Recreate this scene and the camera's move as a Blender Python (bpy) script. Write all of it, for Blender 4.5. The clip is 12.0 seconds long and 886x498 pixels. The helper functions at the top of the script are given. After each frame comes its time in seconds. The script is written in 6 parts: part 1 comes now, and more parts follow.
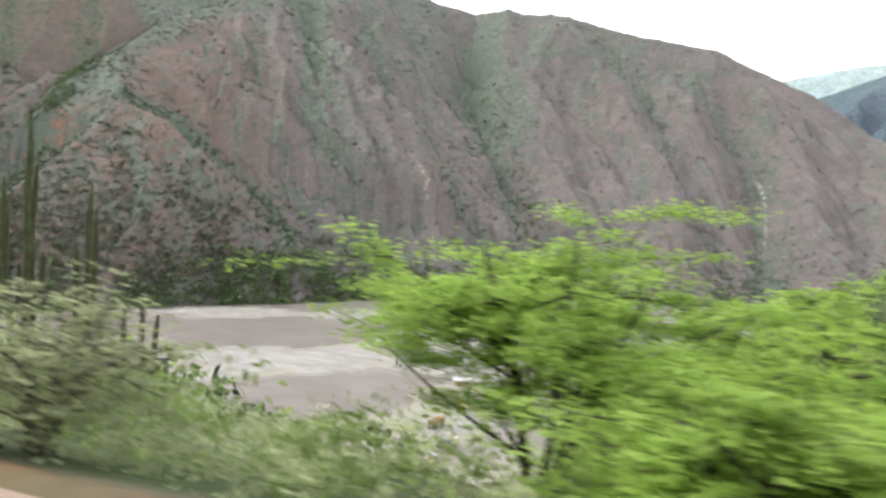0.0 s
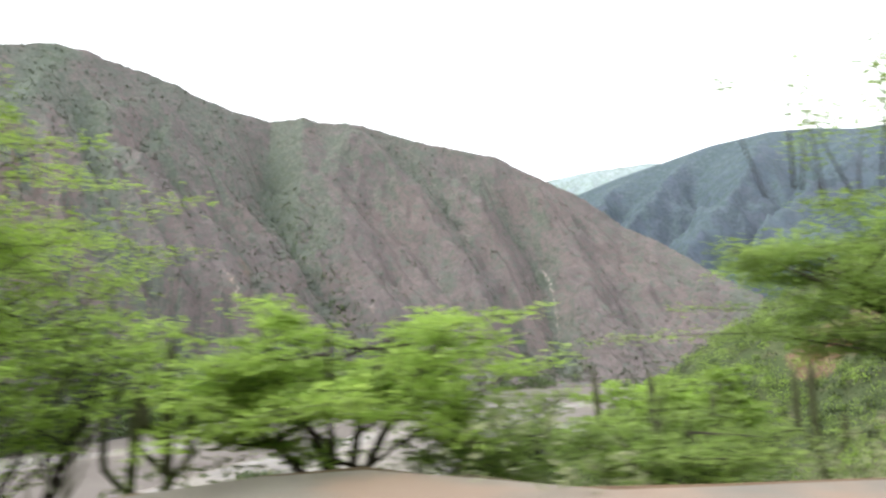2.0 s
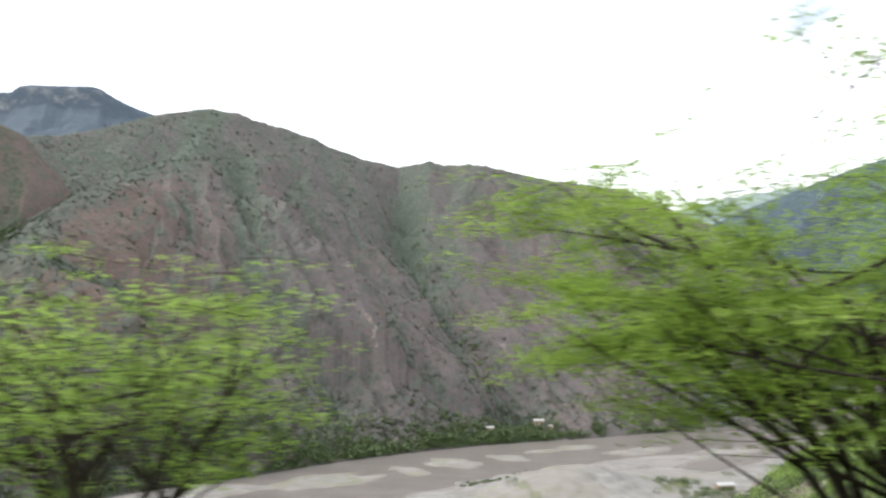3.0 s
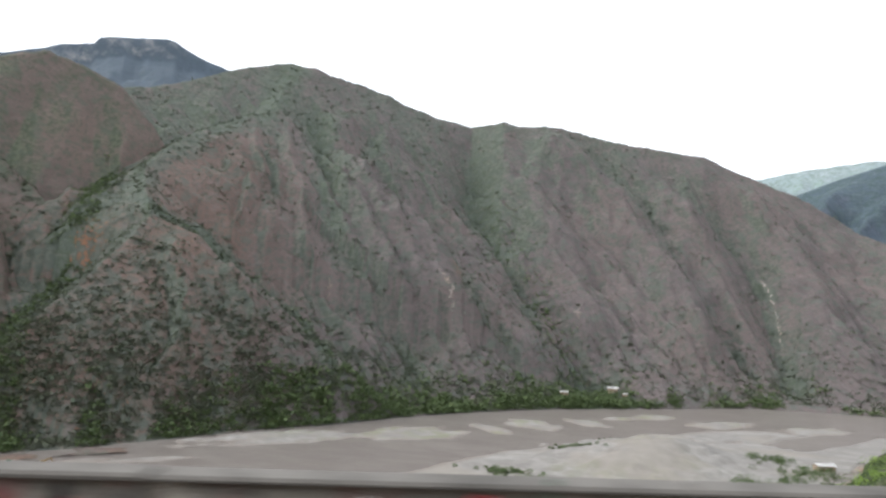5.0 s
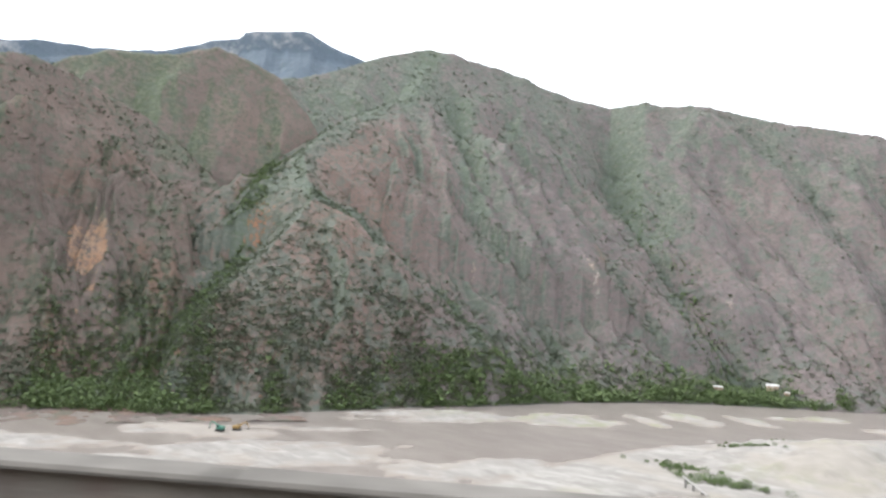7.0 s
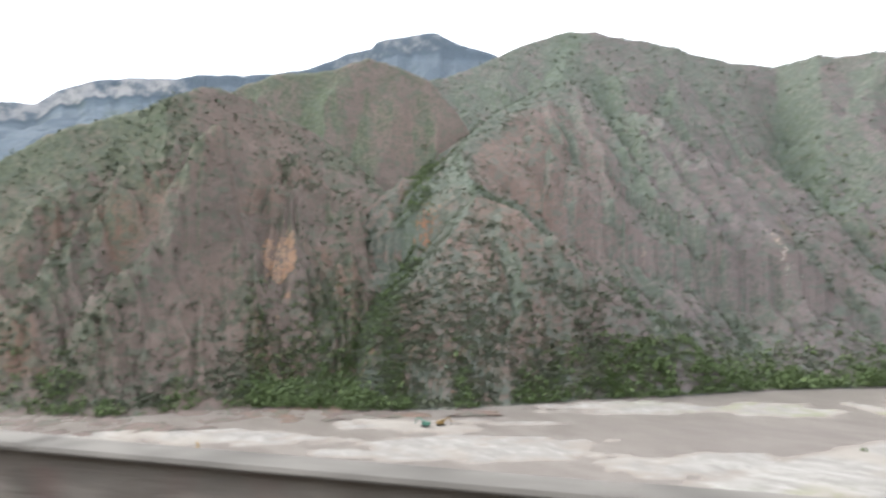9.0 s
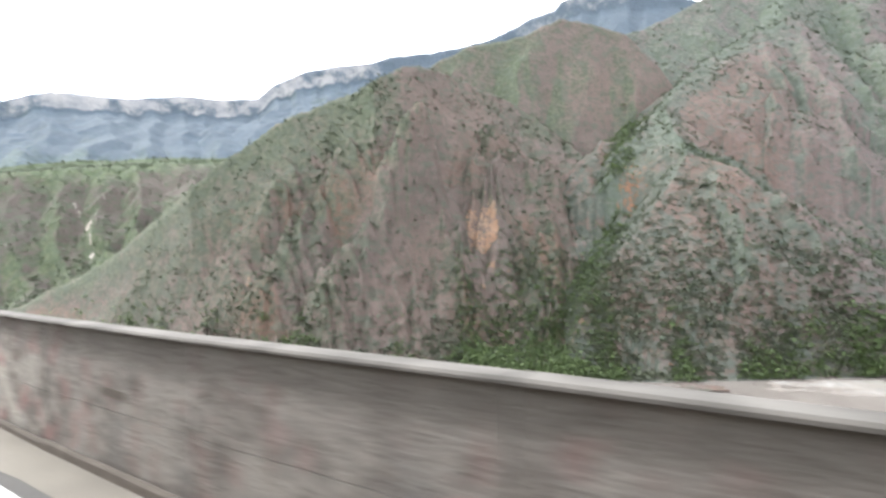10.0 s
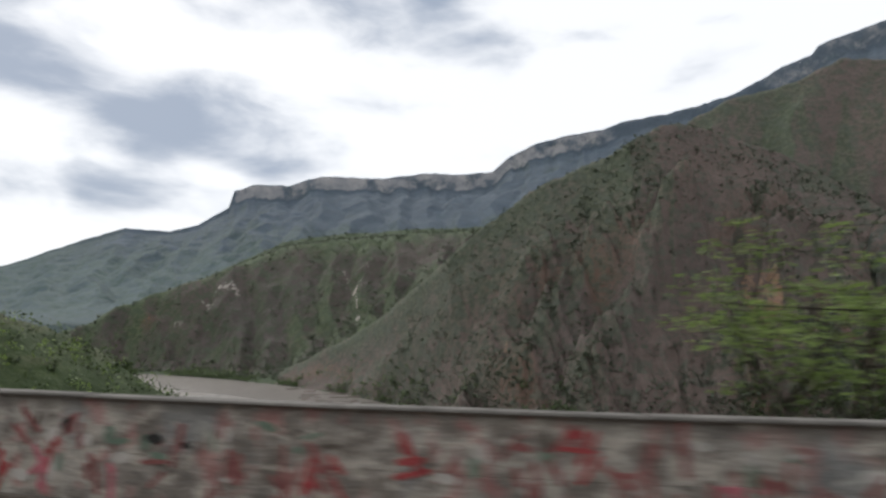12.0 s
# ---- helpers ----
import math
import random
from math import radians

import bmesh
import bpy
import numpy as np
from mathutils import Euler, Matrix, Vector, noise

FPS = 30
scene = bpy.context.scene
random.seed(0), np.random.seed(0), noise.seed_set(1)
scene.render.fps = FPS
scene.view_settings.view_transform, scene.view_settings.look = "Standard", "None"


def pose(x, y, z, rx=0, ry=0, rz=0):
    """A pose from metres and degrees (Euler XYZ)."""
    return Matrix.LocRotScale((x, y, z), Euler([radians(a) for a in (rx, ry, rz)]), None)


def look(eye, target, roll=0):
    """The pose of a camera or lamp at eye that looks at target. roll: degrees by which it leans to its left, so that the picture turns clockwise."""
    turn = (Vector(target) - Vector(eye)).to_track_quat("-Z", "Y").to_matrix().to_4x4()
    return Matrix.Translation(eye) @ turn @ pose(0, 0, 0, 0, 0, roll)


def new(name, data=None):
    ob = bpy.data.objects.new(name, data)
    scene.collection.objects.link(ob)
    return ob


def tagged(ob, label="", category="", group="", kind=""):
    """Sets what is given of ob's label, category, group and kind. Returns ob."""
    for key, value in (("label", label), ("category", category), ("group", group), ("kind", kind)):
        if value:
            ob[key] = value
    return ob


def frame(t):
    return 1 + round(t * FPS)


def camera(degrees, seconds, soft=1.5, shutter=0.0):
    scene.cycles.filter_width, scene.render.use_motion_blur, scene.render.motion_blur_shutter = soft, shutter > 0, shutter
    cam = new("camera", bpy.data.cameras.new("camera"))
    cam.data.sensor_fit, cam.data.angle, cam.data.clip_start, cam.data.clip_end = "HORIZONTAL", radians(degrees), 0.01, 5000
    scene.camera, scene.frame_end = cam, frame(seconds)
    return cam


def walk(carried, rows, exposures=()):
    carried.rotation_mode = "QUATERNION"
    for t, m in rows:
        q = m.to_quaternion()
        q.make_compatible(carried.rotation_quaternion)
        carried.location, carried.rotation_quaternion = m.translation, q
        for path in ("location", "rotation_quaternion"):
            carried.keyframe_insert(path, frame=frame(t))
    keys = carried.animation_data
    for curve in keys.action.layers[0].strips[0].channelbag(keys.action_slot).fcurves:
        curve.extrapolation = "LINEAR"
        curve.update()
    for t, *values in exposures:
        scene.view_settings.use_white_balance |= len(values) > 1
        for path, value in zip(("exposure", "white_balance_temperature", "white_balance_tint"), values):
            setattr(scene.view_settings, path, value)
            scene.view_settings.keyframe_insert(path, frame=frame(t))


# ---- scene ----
cam = camera(70.57, 12.0, soft=2.6, shutter=0.24)
PATH = [
    (0, pose(-0.00, -0.00, 1.40, 87.01, -3.60, 23.40)),
    (0.5, pose(-6.45, -0.82, 1.40, 90.05, -0.10, 13.56)),
    (1, pose(-12.88, -1.71, 1.40, 93.73, -2.80, 5.46)),
    (1.5, pose(-19.29, -2.68, 1.40, 94.67, 0.45, 4.07)),
    (2, pose(-25.67, -3.77, 1.40, 96.58, 1.26, 4.57)),
    (2.5, pose(-32.01, -5.01, 1.40, 98.82, 1.51, 11.29)),
    (3, pose(-38.30, -6.41, 1.40, 100.31, 1.33, 15.44)),
    (3.5, pose(-44.51, -7.98, 1.39, 100.96, 0.12, 17.23)),
    (5.5, pose(-68.46, -15.81, 1.38, 94.75, -3.26, 22.32)),
    (6, pose(-74.35, -18.43, 1.38, 93.83, -2.94, 28.52)),
    (6.5, pose(-80.22, -21.29, 1.38, 94.47, -3.75, 30.43)),
    (8.5, pose(-103.79, -34.23, 1.36, 95.89, -0.15, 33.05)),
    (9, pose(-109.58, -37.27, 1.36, 93.53, -0.27, 43.01)),
    (9.5, pose(-115.33, -40.33, 1.36, 89.56, 0.89, 53.34)),
    (10, pose(-121.02, -43.47, 1.35, 90.74, 0.81, 59.97)),
    (10.5, pose(-126.53, -46.81, 1.35, 99.93, 1.21, 68.18)),
    (11, pose(-131.63, -50.64, 1.35, 101.38, -0.13, 75.66)),
    (11.5, pose(-136.04, -55.21, 1.35, 98.89, -0.90, 79.72)),
    (12, pose(-139.69, -60.53, 1.35, 96.91, -0.55, 80.40)),
]
EXPOSURES = [(0, 0.54, 6500, 10), (0.5, 0.46, 6500, 10), (1.5, 0.50, 6500, 10), (2, 0.53, 6500, 10), (2.5, 0.15, 6500, 10), (3, 0.17, 6400, 10), (3.5, -0.28, 6350, 10), (5.5, 0.22, 6350, 10), (6, 0.56, 6400, 10), (6.5, 0.65, 6400, 10), (8.5, 0.58, 6400, 10), (9, 0.65, 6400, 10), (9.5, 0.57, 6400, 10), (10, 1.00, 6400, 10), (10.5, 1.14, 6400, 10), (11, 0.03, 6450, 10), (11.5, -0.70, 6500, 10), (12, -0.80, 6500, 10)]
walk(cam, PATH, EXPOSURES)

# ---- sky and sun ----
world = bpy.data.worlds.new("sky")
scene.world = world
world.use_nodes = True
SUN_EL, SUN_AZ = radians(38), radians(246)

# bearing, elevation, half width, half height and weight of each cloud
CLOUDS = [(103.4, 17, 0.22, 0.085, 0.88), (114, 19.5, 0.20, 0.085, 0.74), (106, 10.8, 0.17, 0.050, 0.84), (97, 13.5, 0.14, 0.040, 0.66), (92.7, 27.5, 0.17, 0.065, 0.80), (75.5, 24.4, 0.12, 0.055, 0.76), (80.5, 28.5, 0.10, 0.055, 0.74), (118, 24, 0.08, 0.04, 0.8), (115, 10.2, 0.09, 0.04, 0.66), (-18.5, 27, 0.10, 0.045, 0.75), (57, 25, 0.09, 0.02, 0.45)]


def build_sky():
    nt = world.node_tree
    nt.nodes.clear()
    out = nt.nodes.new("ShaderNodeOutputWorld")
    bg = nt.nodes.new("ShaderNodeBackground")
    sky = nt.nodes.new("ShaderNodeTexSky")
    sky.sky_type, sky.sun_disc = "NISHITA", False
    sky.sun_elevation, sky.sun_rotation = SUN_EL, SUN_AZ
    dim = nt.nodes.new("ShaderNodeMix")
    dim.data_type = "RGBA"
    dim.blend_type = "MULTIPLY"
    dim.inputs[0].default_value = 1.0
    dim.inputs[7].default_value = (0.10, 0.10, 0.10, 1)
    nt.links.new(sky.outputs[0], dim.inputs[6])
    co = nt.nodes.new("ShaderNodeTexCoord")
    mp = nt.nodes.new("ShaderNodeMapping")
    mp.inputs["Scale"].default_value = (1.0, 1.0, 2.6)
    nt.links.new(co.outputs["Generated"], mp.inputs[0])
    n1 = nt.nodes.new("ShaderNodeTexNoise")
    n1.inputs["Scale"].default_value = 5.5
    n1.inputs["Detail"].default_value = 6
    n1.inputs["Roughness"].default_value = 0.5
    n1.inputs["Distortion"].default_value = 0.25
    nt.links.new(mp.outputs[0], n1.inputs[0])
    # thick grey undersides of separate clouds over the western end of the valley
    sep = nt.nodes.new("ShaderNodeSeparateXYZ")
    nt.links.new(co.outputs["Generated"], sep.inputs[0])

    def calc(op, x, y, z=None):
        n = nt.nodes.new("ShaderNodeMath")
        n.operation = op
        for i, v in enumerate((x, y, z)):
            if isinstance(v, (int, float)):
                n.inputs[i].default_value = v
            elif v is not None:
                nt.links.new(v, n.inputs[i])
        return n.outputs[0]

    def along(vec):
        n = nt.nodes.new("ShaderNodeVectorMath")
        n.operation = "DOT_PRODUCT"
        n.inputs[1].default_value = vec
        nt.links.new(co.outputs["Generated"], n.inputs[0])
        return n.outputs["Value"]

    total = calc("MULTIPLY", n1.outputs[0], 0.0)
    for az, el, w, h, power in CLOUDS:
        az, el = radians(az), radians(el)
        u = calc("DIVIDE", along((-math.cos(az), -math.sin(az), 0)), w)
        v = calc("DIVIDE", calc("SUBTRACT", sep.outputs[2], math.sin(el)), h)
        ahead = calc("GREATER_THAN", along((-math.sin(az), math.cos(az), 0)), 0.0)
        q = calc("ADD", calc("MULTIPLY", u, u), calc("MULTIPLY", v, v))
        one = calc("MULTIPLY", calc("MULTIPLY", calc("POWER", 2.718, calc("MULTIPLY", q, -1.0)), ahead), power)
        total = calc("MAXIMUM", total, one)
    both = calc("MULTIPLY_ADD", calc("SUBTRACT", n1.outputs[0], 0.5), 2.0, total)
    ramp = nt.nodes.new("ShaderNodeValToRGB")
    ramp.color_ramp.interpolation = "EASE"
    e = ramp.color_ramp.elements
    e[0].position, e[0].color = 0.22, (1.92, 1.96, 2.02, 1)
    e[1].position, e[1].color = 1.12, (0.70, 0.82, 1.02, 1)
    nt.links.new(both, ramp.inputs[0])
    mix = nt.nodes.new("ShaderNodeMix")
    mix.data_type = "RGBA"
    mix.inputs[0].default_value = 0.88
    nt.links.new(dim.outputs[2], mix.inputs[6])
    nt.links.new(ramp.outputs[0], mix.inputs[7])
    nt.links.new(mix.outputs[2], bg.inputs[0])
    bg.inputs[1].default_value = 1.0
    nt.links.new(bg.outputs[0], out.inputs[0])


build_sky()
sun_data = bpy.data.lights.new("sun", "SUN")
sun_data.energy, sun_data.angle, sun_data.color = 2.3, radians(26), (1.0, 0.96, 0.9)
sun = new("sun", sun_data)
sun.matrix_world = look((0, 0, 300), Vector((0, 0, 300)) - 100 * Vector((math.sin(SUN_AZ) * math.cos(SUN_EL), math.cos(SUN_AZ) * math.cos(SUN_EL), math.sin(SUN_EL))))

# ---- numeric helpers ----
RIVER_Z = -70.0
CENTRE = np.array((-80.0, -20.0))


def hash2(ix, iy, seed):
    v = np.sin(ix * 127.1 + iy * 311.7 + seed * 74.7) * 43758.5453
    return v - np.floor(v)


def vnoise(x, y, seed=0):
    ix, iy = np.floor(x), np.floor(y)
    fx, fy = x - ix, y - iy
    fx, fy = fx * fx * fx * (fx * (fx * 6 - 15) + 10), fy * fy * fy * (fy * (fy * 6 - 15) + 10)
    a, b = hash2(ix, iy, seed), hash2(ix + 1, iy, seed)
    c, d = hash2(ix, iy + 1, seed), hash2(ix + 1, iy + 1, seed)
    return (a + (b - a) * fx) * (1 - fy) + (c + (d - c) * fx) * fy


def fbm(x, y, seed=0, octaves=4, gain=0.5):
    total, amp, norm = 0.0, 1.0, 0.0
    for k in range(octaves):
        total = total + amp * vnoise(x, y, seed + 17 * k)
        norm += amp
        amp *= gain
        x, y = x * 2.03 + 5.1, y * 2.03 + 1.7
    return total / norm


def ridged(x, y, seed=0, octaves=3, gain=0.5):
    total, amp, norm = 0.0, 1.0, 0.0
    for k in range(octaves):
        total = total + amp * (1 - np.abs(2 * vnoise(x, y, seed + 31 * k) - 1))
        norm += amp
        amp *= gain
        x, y = x * 2.1 + 3.3, y * 2.1 + 8.9
    return total / norm


def smooth(a, b, x):
    t = np.clip((x - a) / (b - a), 0, 1)
    return t * t * (3 - 2 * t)


def curve(table, x, column):
    t = np.array(sorted(table))
    return np.interp(x, t[:, 0], t[:, column])


def seg_dist(x, y, line):
    """Distance to a polyline of (x, y, ...) rows, with the rows' further values at the nearest place."""
    best, vals = np.full(x.shape, 1e9), None
    rows = np.array(line, float)
    vals = np.zeros(x.shape + (rows.shape[1] - 2,))
    for a, b in zip(rows[:-1], rows[1:]):
        d = b[:2] - a[:2]
        t = np.clip(((x - a[0]) * d[0] + (y - a[1]) * d[1]) / (d @ d), 0, 1)
        dist = np.hypot(x - a[0] - t * d[0], y - a[1] - t * d[1])
        near = dist < best
        best = np.where(near, dist, best)
        vals[near] = (a[2:] + t[..., None] * (b - a)[2:])[near]
    return best, vals


def polar(az, r):
    a = np.radians(az)
    return CENTRE[0] - r * np.sin(a), CENTRE[1] + r * np.cos(a)


def to_polar(x, y):
    dx, dy = x - CENTRE[0], y - CENTRE[1]
    return np.degrees(np.arctan2(-dx, dy)), np.hypot(dx, dy)


# ---- mesh helpers ----
def raw_mesh(name, verts, faces, mats, loops=4, attrs=None, shade=True, indices=None):
    me = bpy.data.meshes.new(name)
    verts, faces = np.asarray(verts, np.float32), np.asarray(faces, np.int32)
    me.vertices.add(len(verts))
    me.vertices.foreach_set("co", verts.ravel())
    me.loops.add(faces.size)
    me.loops.foreach_set("vertex_index", faces.ravel())
    me.polygons.add(len(faces))
    me.polygons.foreach_set("loop_start", np.arange(0, faces.size, loops, dtype=np.int32))
    me.polygons.foreach_set("use_smooth", np.full(len(faces), shade))
    if indices is not None:
        me.polygons.foreach_set("material_index", np.asarray(indices, np.int32))
    me.update(calc_edges=True)
    for key, val in (attrs or {}).items():
        at = me.attributes.new(key, "FLOAT", "POINT")
        at.data.foreach_set("value", np.asarray(val, np.float32).ravel())
    for m in mats if isinstance(mats, (list, tuple)) else [mats]:
        me.materials.append(m)
    return me


def grid_faces(n, m, keep=None):
    i = np.arange(n * m).reshape(n, m)
    f = np.stack([i[:-1, :-1], i[1:, :-1], i[1:, 1:], i[:-1, 1:]], -1).reshape(-1, 4)
    return f if keep is None else f[keep.reshape(-1)]


def part(name, bm, material, parent, label="", smooth_faces=False):
    me = bpy.data.meshes.new(name)
    if smooth_faces:
        for f in bm.faces:
            f.smooth = True
    bm.to_mesh(me)
    bm.free()
    me.materials.append(material)
    ob = new(name, me)
    ob.parent = parent
    return tagged(ob, label) if label else ob


def thing(name, label, category, m=None, group="", kind=""):
    ob = new(name)
    if m is not None:
        ob.matrix_world = m
    return tagged(ob, label, category, group, kind)


def box(bm, sx, sy, sz, m=Matrix(), bevel=0.0):
    r = bmesh.ops.create_cube(bm, size=1.0, matrix=m @ Matrix.Diagonal((sx, sy, sz, 1)))
    if bevel:
        es = list({e for v in r["verts"] for e in v.link_edges})
        bmesh.ops.bevel(bm, geom=es, offset=bevel, segments=2, affect="EDGES", profile=0.5)


def tube(bm, pts, radii, sides=7):
    """A tapered tube through pts."""
    rings = []
    for i, p in enumerate(pts):
        p = Vector(p)
        d = (Vector(pts[min(i + 1, len(pts) - 1)]) - Vector(pts[max(i - 1, 0)])).normalized()
        q = d.to_track_quat("Z", "X")
        rings.append([bm.verts.new(p + q @ Vector((radii[i] * math.cos(2 * math.pi * k / sides), radii[i] * math.sin(2 * math.pi * k / sides), 0))) for k in range(sides)])
    for a, b in zip(rings[:-1], rings[1:]):
        for k in range(sides):
            bm.faces.new((a[k], a[(k + 1) % sides], b[(k + 1) % sides], b[k]))
    bm.faces.new(rings[0][::-1])
    bm.faces.new(rings[-1])


# ---- materials ----
class Mat:
    def __init__(self, name, rough=0.9):
        self.m = bpy.data.materials.new(name)
        self.m.use_nodes = True
        self.t = self.m.node_tree
        self.b = self.t.nodes["Principled BSDF"]
        self.b.inputs["Roughness"].default_value = rough
        self.b.inputs["Specular IOR Level"].default_value = 0.25
        self.co = self.t.nodes.new("ShaderNodeNewGeometry").outputs["Position"]

    def noise(self, scale, detail=4, rough=0.55, stretch=(1, 1, 1), rot=(0, 0, 0)):
        mp = self.t.nodes.new("ShaderNodeMapping")
        mp.inputs["Scale"].default_value = stretch
        mp.inputs["Rotation"].default_value = rot
        self.t.links.new(self.co, mp.inputs[0])
        n = self.t.nodes.new("ShaderNodeTexNoise")
        n.inputs["Scale"].default_value, n.inputs["Detail"].default_value, n.inputs["Roughness"].default_value = scale, detail, rough
        self.t.links.new(mp.outputs[0], n.inputs[0])
        return n.outputs[0]

    def span(self, value, lo, hi, a=0.0, b=1.0):
        n = self.t.nodes.new("ShaderNodeMapRange")
        n.interpolation_type = "SMOOTHSTEP"
        for k, v in zip((1, 2, 3, 4), (lo, hi, a, b)):
            n.inputs[k].default_value = v
        self.t.links.new(value, n.inputs[0])
        return n.outputs[0]

    def math(self, op, a, b):
        n = self.t.nodes.new("ShaderNodeMath")
        n.operation = op
        for k, v in enumerate((a, b)):
            if isinstance(v, (int, float)):
                n.inputs[k].default_value = v
            else:
                self.t.links.new(v, n.inputs[k])
        return n.outputs[0]

    def attr(self, name):
        n = self.t.nodes.new("ShaderNodeAttribute")
        n.attribute_name = name
        return n.outputs["Fac"]

    def mix(self, fac, a, b, blend="MIX"):
        n = self.t.nodes.new("ShaderNodeMix")
        n.data_type, n.blend_type = "RGBA", blend
        for k, v in ((0, fac), (6, a), (7, b)):
            if isinstance(v, (int, float)):
                n.inputs[k].default_value = v
            elif isinstance(v, tuple):
                n.inputs[k].default_value = (*v, 1)
            else:
                self.t.links.new(v, n.inputs[k])
        return n.outputs[2]

    def colour(self, c):
        self.t.links.new(c, self.b.inputs["Base Color"])
        return self

    def bump(self, height, strength=0.4, distance=0.1):
        n = self.t.nodes.new("ShaderNodeBump")
        n.inputs["Strength"].default_value, n.inputs["Distance"].default_value = strength, distance
        self.t.links.new(height, n.inputs["Height"])
        self.t.links.new(n.outputs[0], self.b.inputs["Normal"])
        return self

    def island(self):
        return self.t.nodes.new("ShaderNodeNewGeometry").outputs["Random Per Island"]


def slope_material(name, dry, grass, bush, veg_gain=1.0, stone_a=(0.33, 0.195, 0.125), stone_b=(0.35, 0.30, 0.255), spot=0.54, far=1.0, ragged=1.5):
    """Dry scrub-covered mountainside: bare earth, pale grass, dark shrubs, rock and red soil."""
    k = Mat(name)
    big, mid, fine, grain = k.noise(0.010 / far, 4), k.noise(0.045 / far, 5, 0.62), k.noise(0.24 / far, 4, 0.65), k.noise(1.1 / far, 3, 0.6)
    earth = k.mix(k.span(mid, 0.35, 0.7), dry, tuple(0.72 * v for v in dry))
    earth = k.mix(k.span(big, 0.42, 0.62), earth, (dry[0] * 1.02, dry[1] * 0.98, dry[2] * 0.95))
    earth = k.mix(k.span(k.attr("red"), 0.06, 0.40, 0.0, 0.8), earth, (dry[0] * 1.14, dry[1] * 0.90, dry[2] * 0.72))
    turf = k.mix(k.span(fine, 0.36, 0.64), grass, tuple(0.62 * v for v in grass))
    veg = k.math("MULTIPLY", k.attr("veg"), veg_gain)
    g = k.span(k.math("ADD", veg, k.math("ADD", k.math("MULTIPLY", k.math("SUBTRACT", mid, 0.5), 1.0), k.math("MULTIPLY", k.math("SUBTRACT", fine, 0.5), 0.8))), 0.30, 0.80)
    c = k.mix(g, earth, turf)
    c = k.mix(k.span(grain, 0.40, 0.7, 0.0, 0.12), c, tuple(1.4 * v for v in dry))
    c = k.mix(k.span(grain, 0.50, 0.32, 0.0, 0.16), c, bush)
    # rank growth in the damp furrows
    c = k.mix(k.span(k.math("ADD", veg, k.math("MULTIPLY", k.math("SUBTRACT", fine, 0.5), 1.2)), 0.70, 1.10, 0.0, 0.85), c, k.mix(k.span(fine, 0.38, 0.62), tuple(1.3 * v for v in bush), (grass[0] * 0.66, grass[1] * 0.86, grass[2] * 0.50)))
    spots = k.span(k.math("ADD", fine, k.math("MULTIPLY", veg, 0.09)), spot, spot + 0.08)
    c = k.mix(k.math("MULTIPLY", spots, 0.5), c, bush)
    # thickets of low scrub, some metres across
    thicket = k.noise(0.075 / far, 5, 0.66, (1, 1, 1.9))
    c = k.mix(k.span(k.math("ADD", thicket, k.math("MULTIPLY", veg, 0.05)), 0.53, 0.62, 0.0, 0.62), c, tuple(1.25 * v for v in bush))
    c = k.mix(k.span(thicket, 0.44, 0.34, 0.0, 0.35), c, tuple(1.3 * v for v in dry))
    rock = k.span(k.math("ADD", k.attr("rock"), k.math("MULTIPLY", k.math("SUBTRACT", fine, 0.5), ragged)), 0.45, 0.75)
    stone = k.mix(k.span(mid, 0.4, 0.65), stone_a, stone_b)
    c = k.mix(k.math("MULTIPLY", rock, 0.85), c, stone)
    red = k.span(k.math("ADD", k.attr("red"), k.math("MULTIPLY", k.math("SUBTRACT", fine, 0.5), 1.3)), 0.5, 0.8)
    c = k.mix(k.math("MULTIPLY", red, 0.8), c, (0.30, 0.125, 0.07))
    k.colour(c)
    k.bump(k.math("ADD", fine, k.math("MULTIPLY", mid, 2.0)), 0.45, 3.0 * far)
    return k.m


def leaf_material(name, a, b, trans=0.35):
    k = Mat(name, 0.6)
    c = k.mix(k.island(), a, b)
    c = k.mix(k.span(k.noise(1.3, 3), 0.35, 0.7), c, tuple(0.6 * v for v in a))
    k.colour(c)
    tr = k.t.nodes.new("ShaderNodeBsdfTranslucent")
    k.t.links.new(c, tr.inputs[0])
    mx = k.t.nodes.new("ShaderNodeMixShader")
    mx.inputs[0].default_value = trans
    k.t.links.new(k.b.outputs[0], mx.inputs[1])
    k.t.links.new(tr.outputs[0], mx.inputs[2])
    k.t.links.new(mx.outputs[0], k.t.nodes["Material Output"].inputs[0])
    return k.m


def plain(name, c, rough=0.8, vary=0.3, scale=4.0, metal=0.0, bump=0.3):
    k = Mat(name, rough)
    k.colour(k.mix(k.span(k.noise(scale, 5), 0.3, 0.7), c, tuple(v * (1 - vary) for v in c)))
    k.b.inputs["Metallic"].default_value = metal
    if bump:
        k.bump(k.noise(scale * 6, 4), bump, 0.02)
    return k.m


